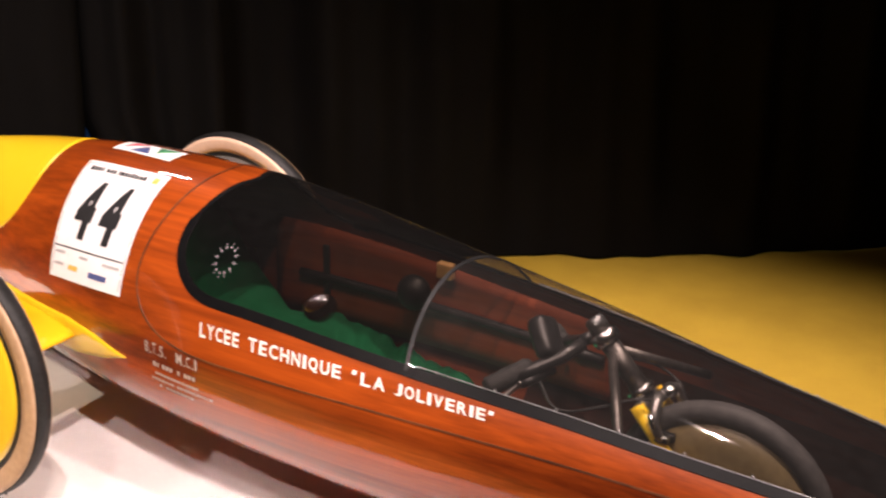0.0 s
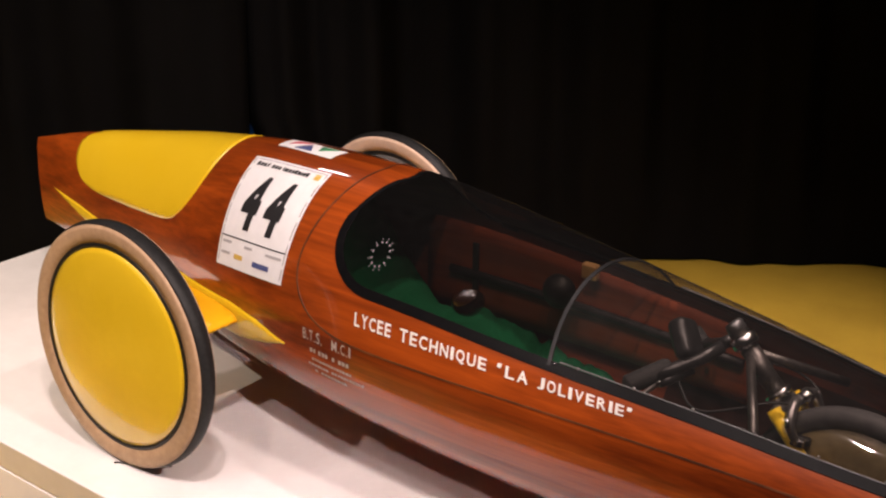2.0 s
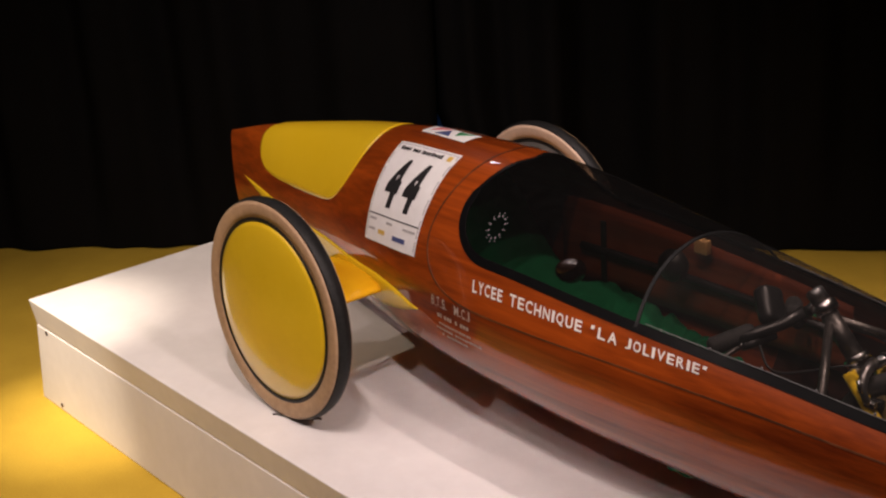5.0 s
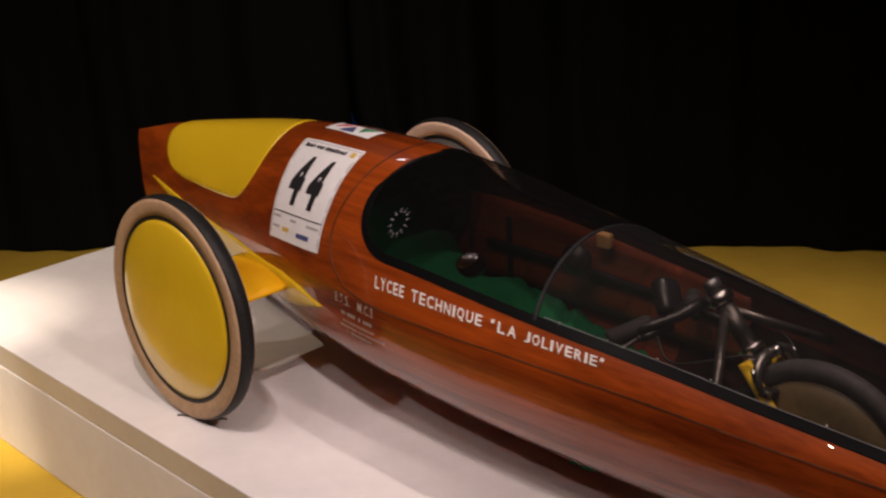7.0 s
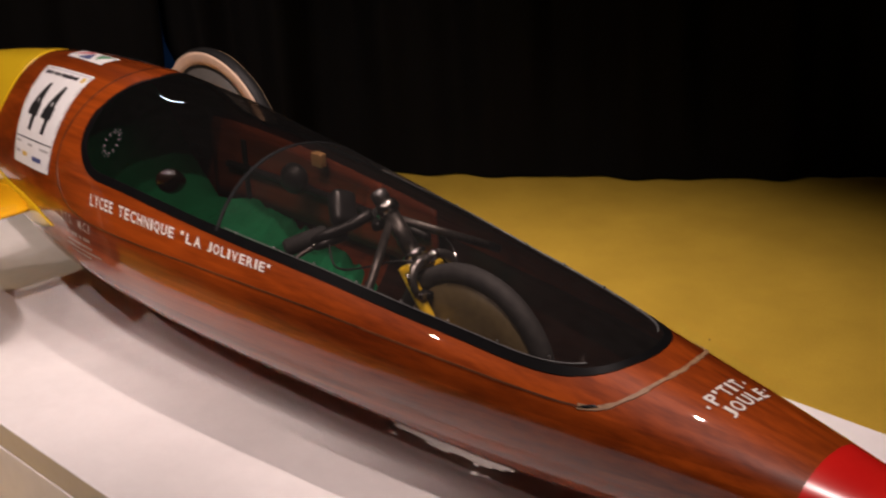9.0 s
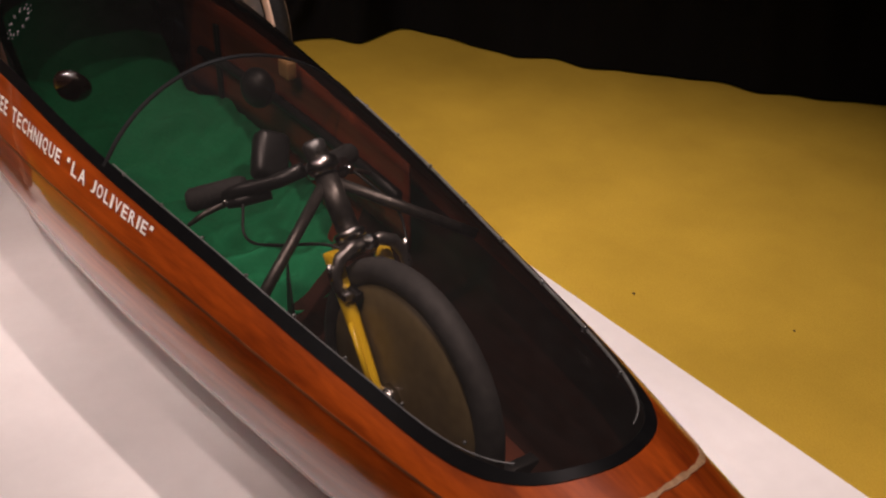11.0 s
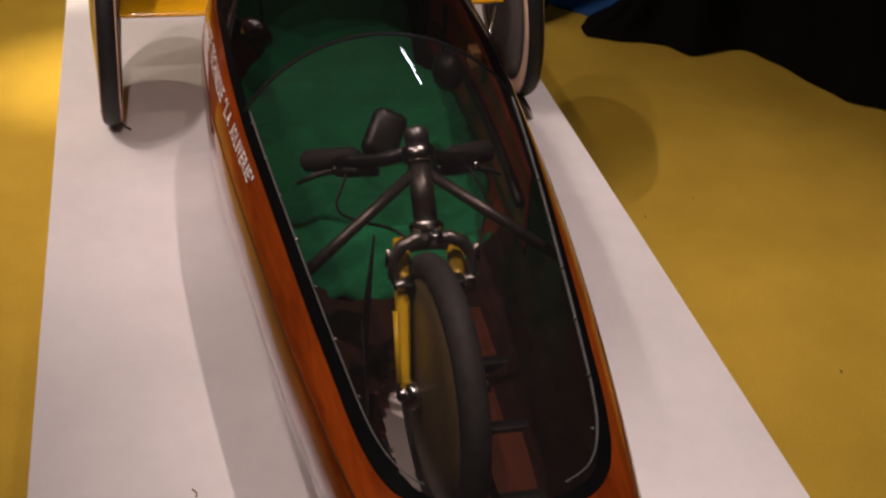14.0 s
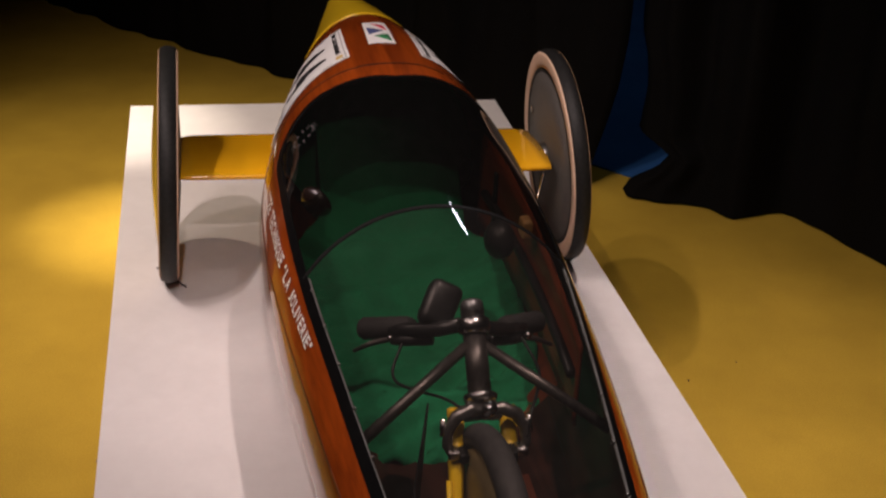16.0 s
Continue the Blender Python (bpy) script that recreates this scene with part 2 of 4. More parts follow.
def glazing(name, tint, dusty):
    m = bpy.data.materials.new(name)
    m.use_nodes = True
    nodes, links = m.node_tree.nodes, m.node_tree.links
    nodes.remove(nodes["Principled BSDF"])
    through_ = nodes.new("ShaderNodeBsdfTransparent")
    through_.inputs[0].default_value = (*tint, 1)
    gloss = nodes.new("ShaderNodeBsdfGlossy")
    gloss.inputs["Roughness"].default_value = 0.015
    gloss.inputs["Color"].default_value = (0.9, 0.9, 0.9, 1)
    # gloss by angle, alike from both sides of the thin sheet
    lw = nodes.new("ShaderNodeLayerWeight")
    lw.inputs["Blend"].default_value = 0.5
    pw = nodes.new("ShaderNodeMath")
    pw.operation, pw.inputs[1].default_value = "POWER", 5.0
    links.new(lw.outputs["Facing"], pw.inputs[0])
    fr = nodes.new("ShaderNodeMath")
    fr.operation, fr.inputs[1].default_value, fr.inputs[2].default_value = "MULTIPLY_ADD", 0.85, 0.045
    links.new(pw.outputs[0], fr.inputs[0])
    mx = nodes.new("ShaderNodeMixShader")
    links.new(fr.outputs[0], mx.inputs[0])
    links.new(through_.outputs[0], mx.inputs[1])
    links.new(gloss.outputs[0], mx.inputs[2])
    # film of dust
    haze = nodes.new("ShaderNodeBsdfDiffuse")
    haze.inputs["Color"].default_value = (0.75, 0.74, 0.72, 1)
    dust = nodes.new("ShaderNodeTexNoise")
    dust.inputs["Scale"].default_value = 45.0
    dust.inputs["Detail"].default_value = 5.0
    amount = nodes.new("ShaderNodeMapRange")
    amount.inputs["From Min"].default_value, amount.inputs["From Max"].default_value = 0.35, 0.75
    amount.inputs["To Min"].default_value, amount.inputs["To Max"].default_value = dusty, dusty * 1.4
    tc = nodes.new("ShaderNodeTexCoord")
    links.new(tc.outputs["Object"], dust.inputs["Vector"])
    links.new(dust.outputs["Fac"], amount.inputs["Value"])
    mh = nodes.new("ShaderNodeMixShader")
    links.new(amount.outputs[0], mh.inputs[0])
    links.new(mx.outputs[0], mh.inputs[1])
    links.new(haze.outputs[0], mh.inputs[2])
    links.new(mh.outputs[0], nodes["Material Output"].inputs["Surface"])
    return m


GLASS = glazing("smoked_acrylic", (0.75, 0.71, 0.68), 0.007)
GLASSREAR = glazing("darker_smoked_acrylic", (0.43, 0.40, 0.365), 0.0032)


# ---- mesh helpers ----
def part(name, bm, material, parent=None, label="", smooth=True):
    """Links a bmesh as one mesh object under a thing or a part."""
    me = bpy.data.meshes.new(name)
    bm.to_mesh(me)
    bm.free()
    for p in me.polygons:
        p.use_smooth = smooth
    me.materials.append(material)
    ob = new(name, me)
    if parent is not None:
        ob.parent = parent
    return tagged(ob, label)


def box(x0, x1, y0, y1, z0, z1, bevel=0.0):
    bm = bmesh.new()
    bmesh.ops.create_cube(bm, size=1)
    for v in bm.verts:
        v.co = ((x0 + x1) / 2 + v.co.x * (x1 - x0), (y0 + y1) / 2 + v.co.y * (y1 - y0), (z0 + z1) / 2 + v.co.z * (z1 - z0))
    if bevel:
        bmesh.ops.bevel(bm, geom=bm.edges[:], offset=bevel, segments=3, affect="EDGES", profile=0.5)
    return bm


def tube(points, radius, sides=12, bm=None):
    """A round tube along points; radius may be a list, one for each."""
    bm = bm or bmesh.new()
    pts = [Vector(p) for p in points]
    rad = radius if isinstance(radius, (list, tuple)) else [radius] * len(pts)
    rings, side = [], None
    for i, p in enumerate(pts):
        t = (pts[min(i + 1, len(pts) - 1)] - pts[max(i - 1, 0)]).normalized()
        if side is None:
            side = t.orthogonal().normalized()
        side = (side - t * side.dot(t)).normalized()
        other = t.cross(side)
        rings.append([bm.verts.new(p + rad[i] * (math.cos(a) * side + math.sin(a) * other))
                      for a in (2 * math.pi * k / sides for k in range(sides))])
    for r, q in zip(rings, rings[1:]):
        for k in range(sides):
            bm.faces.new((r[k], r[(k + 1) % sides], q[(k + 1) % sides], q[k]))
    bm.faces.new(rings[0][::-1])
    bm.faces.new(rings[-1])
    return bm


def lathe(profile, steps=64, closed=True):
    """Turns (radius, height) pairs about the y axis."""
    bm = bmesh.new()
    rings = []
    for k in range(steps):
        a = 2 * math.pi * k / steps
        rings.append([bm.verts.new((r * math.cos(a), h, r * math.sin(a))) for r, h in profile])
    n = len(profile)
    for k in range(steps):
        p, q = rings[k], rings[(k + 1) % steps]
        for j in range(n if closed else n - 1):
            bm.faces.new((p[j], p[(j + 1) % n], q[(j + 1) % n], q[j]))
    bmesh.ops.recalc_face_normals(bm, faces=bm.faces[:])
    return bm


def disc(profile, steps=64):
    """A turned solid whose profile begins and ends on the axis."""
    bm = lathe(profile, steps, False)
    bmesh.ops.remove_doubles(bm, verts=bm.verts[:], dist=0.00005)
    bmesh.ops.recalc_face_normals(bm, faces=bm.faces[:])
    return bm


# ---- the hull's form ----
def curve_through(tab):
    xs, ys = [p[0] for p in tab], [p[1] for p in tab]
    n = len(xs)
    d = [(ys[i + 1] - ys[i]) / (xs[i + 1] - xs[i]) for i in range(n - 1)]
    m = [d[0]] + [0 if d[i - 1] * d[i] <= 0 else 2 * d[i - 1] * d[i] / (d[i - 1] + d[i]) for i in range(1, n - 1)] + [d[-1]]

    def f(x):
        x = min(max(x, xs[0]), xs[-1])
        i = 0
        while i < n - 2 and x > xs[i + 1]:
            i += 1
        h = xs[i + 1] - xs[i]
        t = (x - xs[i]) / h
        return (1 + 2 * t) * (1 - t) ** 2 * ys[i] + t * (1 - t) ** 2 * h * m[i] + t * t * (3 - 2 * t) * ys[i + 1] + t * t * (t - 1) * h * m[i + 1]
    return f


TOP = curve_through([(-.85, .40), (-.64, .455), (-.37, .508), (-.11, .550), (.1, .568), (.3, .567), (.5, .548), (.7, .514), (.9, .482),
                     (1.1, .448), (1.3, .409), (1.5, .376), (1.65, .347), (1.75, .329), (1.9, .302), (2.05, .273), (2.2, .244), (2.30, .215)])
BOT = curve_through([(-.85, .19), (-.5, .15), (0, .1), (.4, .075), (.8, .06), (1.4, .055), (1.7, .07), (2.0, .10), (2.2, .14), (2.30, .17)])
MID = curve_through([(-.85, .29), (-.4, .275), (0, .268), (.6, .265), (1.2, .258), (1.7, .245), (2.0, .22), (2.30, .19)])
WID = curve_through([(-.85, .008), (-.6, .062), (-.4, .103), (-.22, .140), (0, .198), (.25, .247), (.45, .266), (.65, .269), (.85, .262),
                     (1.05, .248), (1.3, .224), (1.5, .198), (1.7, .165), (1.9, .128), (2.05, .098), (2.2, .06), (2.30, .01)])
TAIL, NOSE = -.836, 2.30
AXIS = 0.010


def skin(x, deg, out=0.0):
    """A point of the hull's skin. deg: 0 on the right flank, 90 on top, 180 on the left flank, -90 below."""
    a = radians(deg)
    c, s = math.cos(a), math.sin(a)
    rise = TOP(x) - MID(x) if s > 0 else MID(x) - BOT(x)
    half = WID(x)
    off = min(AXIS, half * 0.06)
    p = Vector((x, -off - (half - off) * abs(c) ** (1.0 if s > 0 else 0.88) * (1 if c > 0 else -1), MID(x) + rise * s))
    if out:
        p += facing(x, deg) * out
    return p


def facing(x, deg):
    e = 0.004
    x0, x1 = max(x - e, TAIL), min(x + e, NOSE)
    n = (skin(x1, deg) - skin(x0, deg)).cross(skin(x, deg + 0.6) - skin(x, deg - 0.6))
    n = n.normalized()
    mid = Vector((x, 0, MID(x)))
    return n if n.dot(skin(x, deg) - mid) > 0 else -n


def inside(poly, x, y):
    hit, n = False, len(poly)
    for i in range(n):
        (x0, y0), (x1, y1) = poly[i], poly[(i + 1) % n]
        if (y0 > y) != (y1 > y) and x < (x1 - x0) * (y - y0) / (y1 - y0) + x0:
            hit = not hit
    return hit


def rounded(poly, times=2, closed=True):
    for _ in range(times):
        out = []
        n = len(poly)
        for i in range(n if closed else n - 1):
            a, b = poly[i], poly[(i + 1) % n]
            out += [tuple(p * .75 + q * .25 for p, q in zip(a, b)), tuple(p * .25 + q * .75 for p, q in zip(a, b))]
        poly = out if closed else [poly[0]] + out + [poly[-1]]
    return poly


def mirrored(half):
    """An outline on the right half, closed over the top to the left half."""
    return half + [(x, 180 - d) for x, d in half[::-1]]


WINDOW = rounded(mirrored([(.385, 88), (.372, 80), (.362, 68.7), (.349, 54.8), (.354, 43.9), (.382, 35.6), (.43, 30.7), (.50, 31.3), (.65, 32.9), (.85, 33.9),
                           (1.0, 35.5), (1.21, 37.9), (1.43, 39.9), (1.54, 40.3), (1.604, 43.2), (1.654, 50.5), (1.685, 62), (1.702, 76), (1.708, 86)]), 2)
LID = rounded(mirrored([(.318, 88), (.300, 65.8), (.275, 41.6), (.272, 29), (.30, 17.6), (.37, 10.9), (.5, 10), (.8, 14.6), (1.14, 18.7), (1.32, 20.4), (1.55, 22),
                        (1.672, 25.4), (1.716, 33.2), (1.745, 51), (1.760, 70), (1.766, 86)]), 2)


def strip_on_skin(outline, width, thick, closed=True, out=0.0):
    """A flat band with rounded edges laid along an outline on the skin. width may be a function of (x, deg)."""
    bm = bmesh.new()
    pts = [skin(x, d, out) for x, d in outline]
    nrm = [facing(x, d) for x, d in outline]
    n, rings = len(pts), []
    for i in range(n):
        a, b = (pts[i - 1], pts[(i + 1) % n]) if closed else (pts[max(i - 1, 0)], pts[min(i + 1, n - 1)])
        t = (b - a).normalized()
        s = nrm[i].cross(t).normalized()
        w = (width(*outline[i]) if callable(width) else width) / 2
        rings.append([bm.verts.new(pts[i] + s * w * u + nrm[i] * thick * v) for u, v in
                      ((-1, -.6), (-1, .5), (-.94, 1), (0, 1), (.94, 1), (1, .5), (1, -.6))])
    for i in range(n if closed else n - 1):
        p, q = rings[i], rings[(i + 1) % n]
        for k in range(6):
            bm.faces.new((p[k], p[k + 1], q[k + 1], q[k]))
        for k in (2, 4):
            bm.edges.get((p[k], q[k])).smooth = False
    bmesh.ops.recalc_face_normals(bm, faces=bm.faces[:])
    return bm


def patch_on_skin(outline, out, step=0.012):
    """A thin painted or stuck field inside an outline on the skin, with a real edge."""
    bm = bmesh.new()
    vs = [bm.verts.new((x, d / 250.0, 0)) for x, d in outline]
    bm.faces.new(vs)
    bmesh.ops.triangulate(bm, faces=bm.faces[:])
    for _ in range(5):
        long = [e for e in bm.edges if e.calc_length() > step * 1.6]
        if not long:
            break
        bmesh.ops.subdivide_edges(bm, edges=long, cuts=1)
        bmesh.ops.triangulate(bm, faces=bm.faces[:])
    for v in bm.verts:
        v.co = skin(v.co.x, v.co.y * 250.0, out)
    rim = [e for e in bm.edges if e.is_boundary]
    got = bmesh.ops.extrude_edge_only(bm, edges=rim)
    for v in [g for g in got["geom"] if isinstance(g, bmesh.types.BMVert)]:
        v.co -= (v.co - Vector((v.co.x, 0, MID(v.co.x)))).normalized() * (out + 0.001)
    return bm


def quad_map(tl, tr, br, bl):
    """Maps (u, v) in the unit square, v up, to (x, deg) between four corners."""
    def f(u, v):
        return tuple((bl[k] * (1 - u) + br[k] * u) * (1 - v) + (tl[k] * (1 - u) + tr[k] * u) * v for k in (0, 1))
    return f


NARROW = {"I": 0.30, "'": 0.30, "J": 0.62, "L": 0.68, "E": 0.72, "M": 1.0, ".": 0.30}


def lettering(words, heavy=0.0, lean=0.0):
    """Condensed capitals as a flat bmesh that fills the unit square, each letter in a cell of its own."""
    bm, x = bmesh.new(), 0.0
    for ch in words:
        wide = NARROW.get(ch, 0.78)
        cu = bpy.data.curves.new("words", "FONT")
        cu.body, cu.offset, cu.resolution_u = ch, heavy, 3
        ob = bpy.data.objects.new("words", cu)
        me = bpy.data.meshes.new_from_object(ob)
        first = len(bm.verts)
        bm.from_mesh(me)
        bpy.data.objects.remove(ob)
        bpy.data.meshes.remove(me)
        bpy.data.curves.remove(cu)
        bm.verts.ensure_lookup_table()
        vs = bm.verts[first:]
        xs, ys = [v.co.x for v in vs], [v.co.y for v in vs]
        x0, y0 = min(xs), min(ys)
        w, h = max(xs) - x0, max(ys) - y0
        low, tall = (0.62, 0.38) if ch == "'" else (0.0, 0.16) if ch == "." else (-0.10, 1.10) if ch == "Q" else (0.0, 1.0)
        for v in vs:
            up = low + (v.co.y - y0) / h * tall
            v.co = (x + (v.co.x - x0) / w * wide + lean * up, up, 0)
        x += wide + 0.22
    end = x - 0.22
    for v in bm.verts:
        v.co.x /= end
    return bm, end


def words_on_skin(name, words, corners, material, parent, label="", out=0.0022, heavy=0.0, fine=0.0, lean=0.0):
    bm, _ = lettering(words, heavy, lean)
    if fine:
        for _ in range(4):
            bmesh.ops.triangulate(bm, faces=bm.faces[:])
            long = [e for e in bm.edges if e.calc_length() > fine]
            if long:
                bmesh.ops.subdivide_edges(bm, edges=long, cuts=1)
        bmesh.ops.triangulate(bm, faces=bm.faces[:])
    f = quad_map(*corners)
    for v in bm.verts:
        v.co = skin(*f(v.co.x, v.co.y), out)
    bmesh.ops.recalc_face_normals(bm, faces=bm.faces[:])
    return part(name, bm, material, parent, label, smooth=False)


def field_on_skin(name, corners, material, parent, label="", out=0.0016, u=(0, 1), v=(0, 1), n=10):
    """A rectangle (or a share of one) between four corners on the skin, as a thin raised sheet."""
    f, bm = quad_map(*corners), bmesh.new()
    g = [[bm.verts.new(skin(*f(u[0] + (u[1] - u[0]) * i / n, v[0] + (v[1] - v[0]) * j / n), out)) for i in range(n + 1)] for j in range(n + 1)]
    for j in range(n):
        for i in range(n):
            bm.faces.new((g[j][i], g[j][i + 1], g[j + 1][i + 1], g[j + 1][i]))
    bmesh.ops.recalc_face_normals(bm, faces=bm.faces[:])
    return part(name, bm, material, parent, label)


# ---- the setting ----
FLOOR = -0.30


def sheet(x0, x1, y0, y1, z, thick):
    return box(x0, x1, y0, y1, z - thick, z)


floor = tagged(part("floor", sheet(-7, 7, -7, 7, FLOOR, 0.05), CARPET, smooth=False), "mustard yellow carpet laid over the whole hall floor", "floor", kind="structure")
# the drape's line on the floor, and the way across it
HEAD = Vector((-1.16, 0.88, 0))
ALONG = Vector((0.757, 0.653, 0)).normalized()
BACK = Vector((-ALONG.y, ALONG.x, 0))


def drape_run(name, s0, s1, seed, label, setback, edge, pooled=False):
    """A pleated drape from s0 to s1 along its line, from the ceiling to the floor."""
    rnd = random.Random(seed)
    bm = bmesh.new()
    n, rows = int(abs(s1 - s0) / 0.02), 64
    ph = [rnd.uniform(0, 6.28) for _ in range(6)]
    verts = []
    for j in range(rows + 1):
        z = FLOOR + 0.006 + 2.3 * (j / rows) ** 1.4
        row = []
        low = max(0.0, 1 - (z - FLOOR) / 0.5)
        hang = 1 - 0.75 * low
        for i in range(n + 1):
            s = s0 + (s1 - s0) * i / n
            f = hang * (0.045 * math.sin(s * 15 + ph[0] + 0.8 * math.sin(s * 3.1 + ph[1])) + 0.02 * math.sin(s * 37 + ph[2] + z * 0.5))
            f += 0.03 * math.sin(s * 2.3 + ph[3] + z * 0.4) + low * 0.008 * math.sin(s * 26 + ph[4])
            shift = edge(z - FLOOR) * max(0.0, 1 - i * 0.02 / 0.5)
            p = HEAD + ALONG * (s + shift) + BACK * (setback(s) + f - low * 0.03 - (0.06 * low ** 3 * math.exp(-((s - 0.05) / 0.2) ** 2) if pooled else 0.0))
            row.append(bm.verts.new((p.x, p.y, z)))
        verts.append(row)
    for j in range(rows):
        for i in range(n):
            bm.faces.new((verts[j][i], verts[j][i + 1], verts[j + 1][i + 1], verts[j + 1][i]))
    ob = part(name, bm, VELVET)
    ob.modifiers.new("cloth", "SOLIDIFY").thickness = 0.004
    return tagged(ob, label, "curtain")


def steps(table):
    """Straight pieces from point to point of a short table."""
    def at(v):
        for (a, p), (b, q) in zip(table, table[1:]):
            if v <= b:
                return p + (q - p) * max(0.0, v - a) / (b - a)
        return table[-1][1]
    return at


# how far each edge is drawn along the line at a height over the floor
parted = steps([(0, .20), (.045, .22), (.10, .30), (.162, .34), (.196, .205), (.33, .205), (.42, .185), (.50, .150), (.75, .140), (1.2, .140), (2.3, .12)])
slanted = steps([(0, .07), (.05, .08), (.116, .095), (.217, .118), (.344, .142), (.487, .150), (1.1, .16), (2.3, .16)])
# how far behind the line each drape stands
drape_run("curtain", -0.05, -5.2, 3, "black floor-length drape hanging in soft pleats behind the plinth", lambda s: -0.06 + 0.09 * min(1.0, -s / 0.8), slanted)
drape_run("curtain", -0.08, 5.6, 5, "black floor-length drape drawn aside, its edge bunched on the carpet",
          steps([(-.1, .05), (.3, .045), (.50, .05), (.57, .16), (.72, .14), (.98, .03), (1.3, .02), (1.9, -.01), (2.7, -.02), (5.6, -.06)]), parted, True)

# past the gap of the drapes
bm = bmesh.new()
c = [HEAD + ALONG * a + BACK * b for a, b in ((-1.8, 0.09), (0.36, 0.09), (0.46, 0.26), (1.2, 0.30), (1.2, 2.2), (-1.8, 2.2))]
vs = [bm.verts.new((p.x, p.y, FLOOR + z)) for z in (0.001, 0.006) for p in c]
bm.faces.new(vs[6:])
for k in range(6):
    bm.faces.new((vs[k], vs[(k + 1) % 6], vs[6 + (k + 1) % 6], vs[6 + k]))
tagged(part("floor_blue", bm, BLUECARPET, smooth=False), "blue carpet seen past the gap between the drapes", "floor", kind="structure")
bm = bmesh.new()
c = [HEAD + ALONG * a + BACK * b for a, b in ((-1.9, 2.2), (1.3, 2.2), (1.3, 2.3), (-1.9, 2.3))]
vs = [bm.verts.new((p.x, p.y, z)) for z in (FLOOR, 3.6) for p in c]
for f in ((0, 1, 2, 3), (4, 5, 6, 7), (0, 1, 5, 4), (1, 2, 6, 5), (2, 3, 7, 6), (3, 0, 4, 7)):
    bm.faces.new([vs[k] for k in f])
bmesh.ops.recalc_face_normals(bm, faces=bm.faces[:])
tagged(part("wall_blue", bm, BLUECARPET, smooth=False), "blue panel wall beyond the gap of the drapes", "wall", kind="structure")
for nm, b in (("wall_south", (-7, 7, -7.1, -7, FLOOR, 4.2)), ("wall_north", (-7, 7, 7, 7.1, FLOOR, 4.2)),
              ("wall_west", (-7.1, -7, -7, 7, FLOOR, 4.2)), ("wall_east", (7, 7.1, -7, 7, FLOOR, 4.2)), ("ceiling", (-7, 7, -7, 7, 4.2, 4.3))):
    tagged(part(nm, box(*b), HALL, smooth=False), "plain dark hall surface", "ceiling" if nm == "ceiling" else "wall", kind="structure")

PX0, PX1, PY0, PY1 = -1.087, 2.45, -0.562, 0.522
plinth = new("plinth")
tagged(plinth, "low white painted display plinth standing on yellow carpet", "plinth")
plinth.location = (0, 0, FLOOR)
for nm, z0, z1, low, high in (("upper_tier", -0.0745, 0.0, 0.010, 0.0), ("lower_tier", FLOOR, -0.0755, -0.004, 0.0085)):
    bm = box(PX0, PX1, PY0, PY1, z0 - FLOOR, z1 - FLOOR, 0.003)
    for v in bm.verts:
        u = (v.co.z + FLOOR - z0) / (z1 - z0)
        inset = low + (high - low) * u
        v.co.x += inset if v.co.x < 0 else -inset
        v.co.y += inset if v.co.y < 0 else -inset
    part(nm, bm, PLINTH, plinth, smooth=False)
for x, y, z in ((PX0 + 0.07, PY0 + 0.007, -0.085), (PX0 + 0.12, PY0 - 0.004, -0.285)):
    part("scuff", disc([(0, -.001), (.006, -.001), (.007, .0), (.006, .002), (0, .002)], 12), DARKGAP, plinth, "small dark hole in the side").location = (x, y, z - FLOOR)

part("scuff", tube([(1.235, -.338, .3005), (1.243, -.332, .3012), (1.252, -.333, .3005)], .0012, 6), FILLER, plinth, "tiny chip of debris")

# ---- the car ----
car = new("eco_marathon_car")
tagged(car, "varnished mahogany three-wheeled streamliner with smoked canopy and yellow wheels", "car")

NX, ND = 430, 150
XS = [TAIL + (NOSE - TAIL) * i / NX for i in range(NX + 1)]
DS = [-90 + 360 * k / ND for k in range(ND)]
POINTS = [[skin(x, d) for d in DS] for x in XS]


NORMALS = [[((POINTS[min(i + 1, NX)][k] - POINTS[max(i - 1, 0)][k]).cross(POINTS[i][(k + 1) % ND] - POINTS[i][k - 1])).normalized() for k in range(ND)] for i in range(NX + 1)]
if NORMALS[NX // 2][ND // 2].dot(facing(XS[NX // 2], DS[ND // 2])) < 0:
    NORMALS = [[-v for v in row] for row in NORMALS]


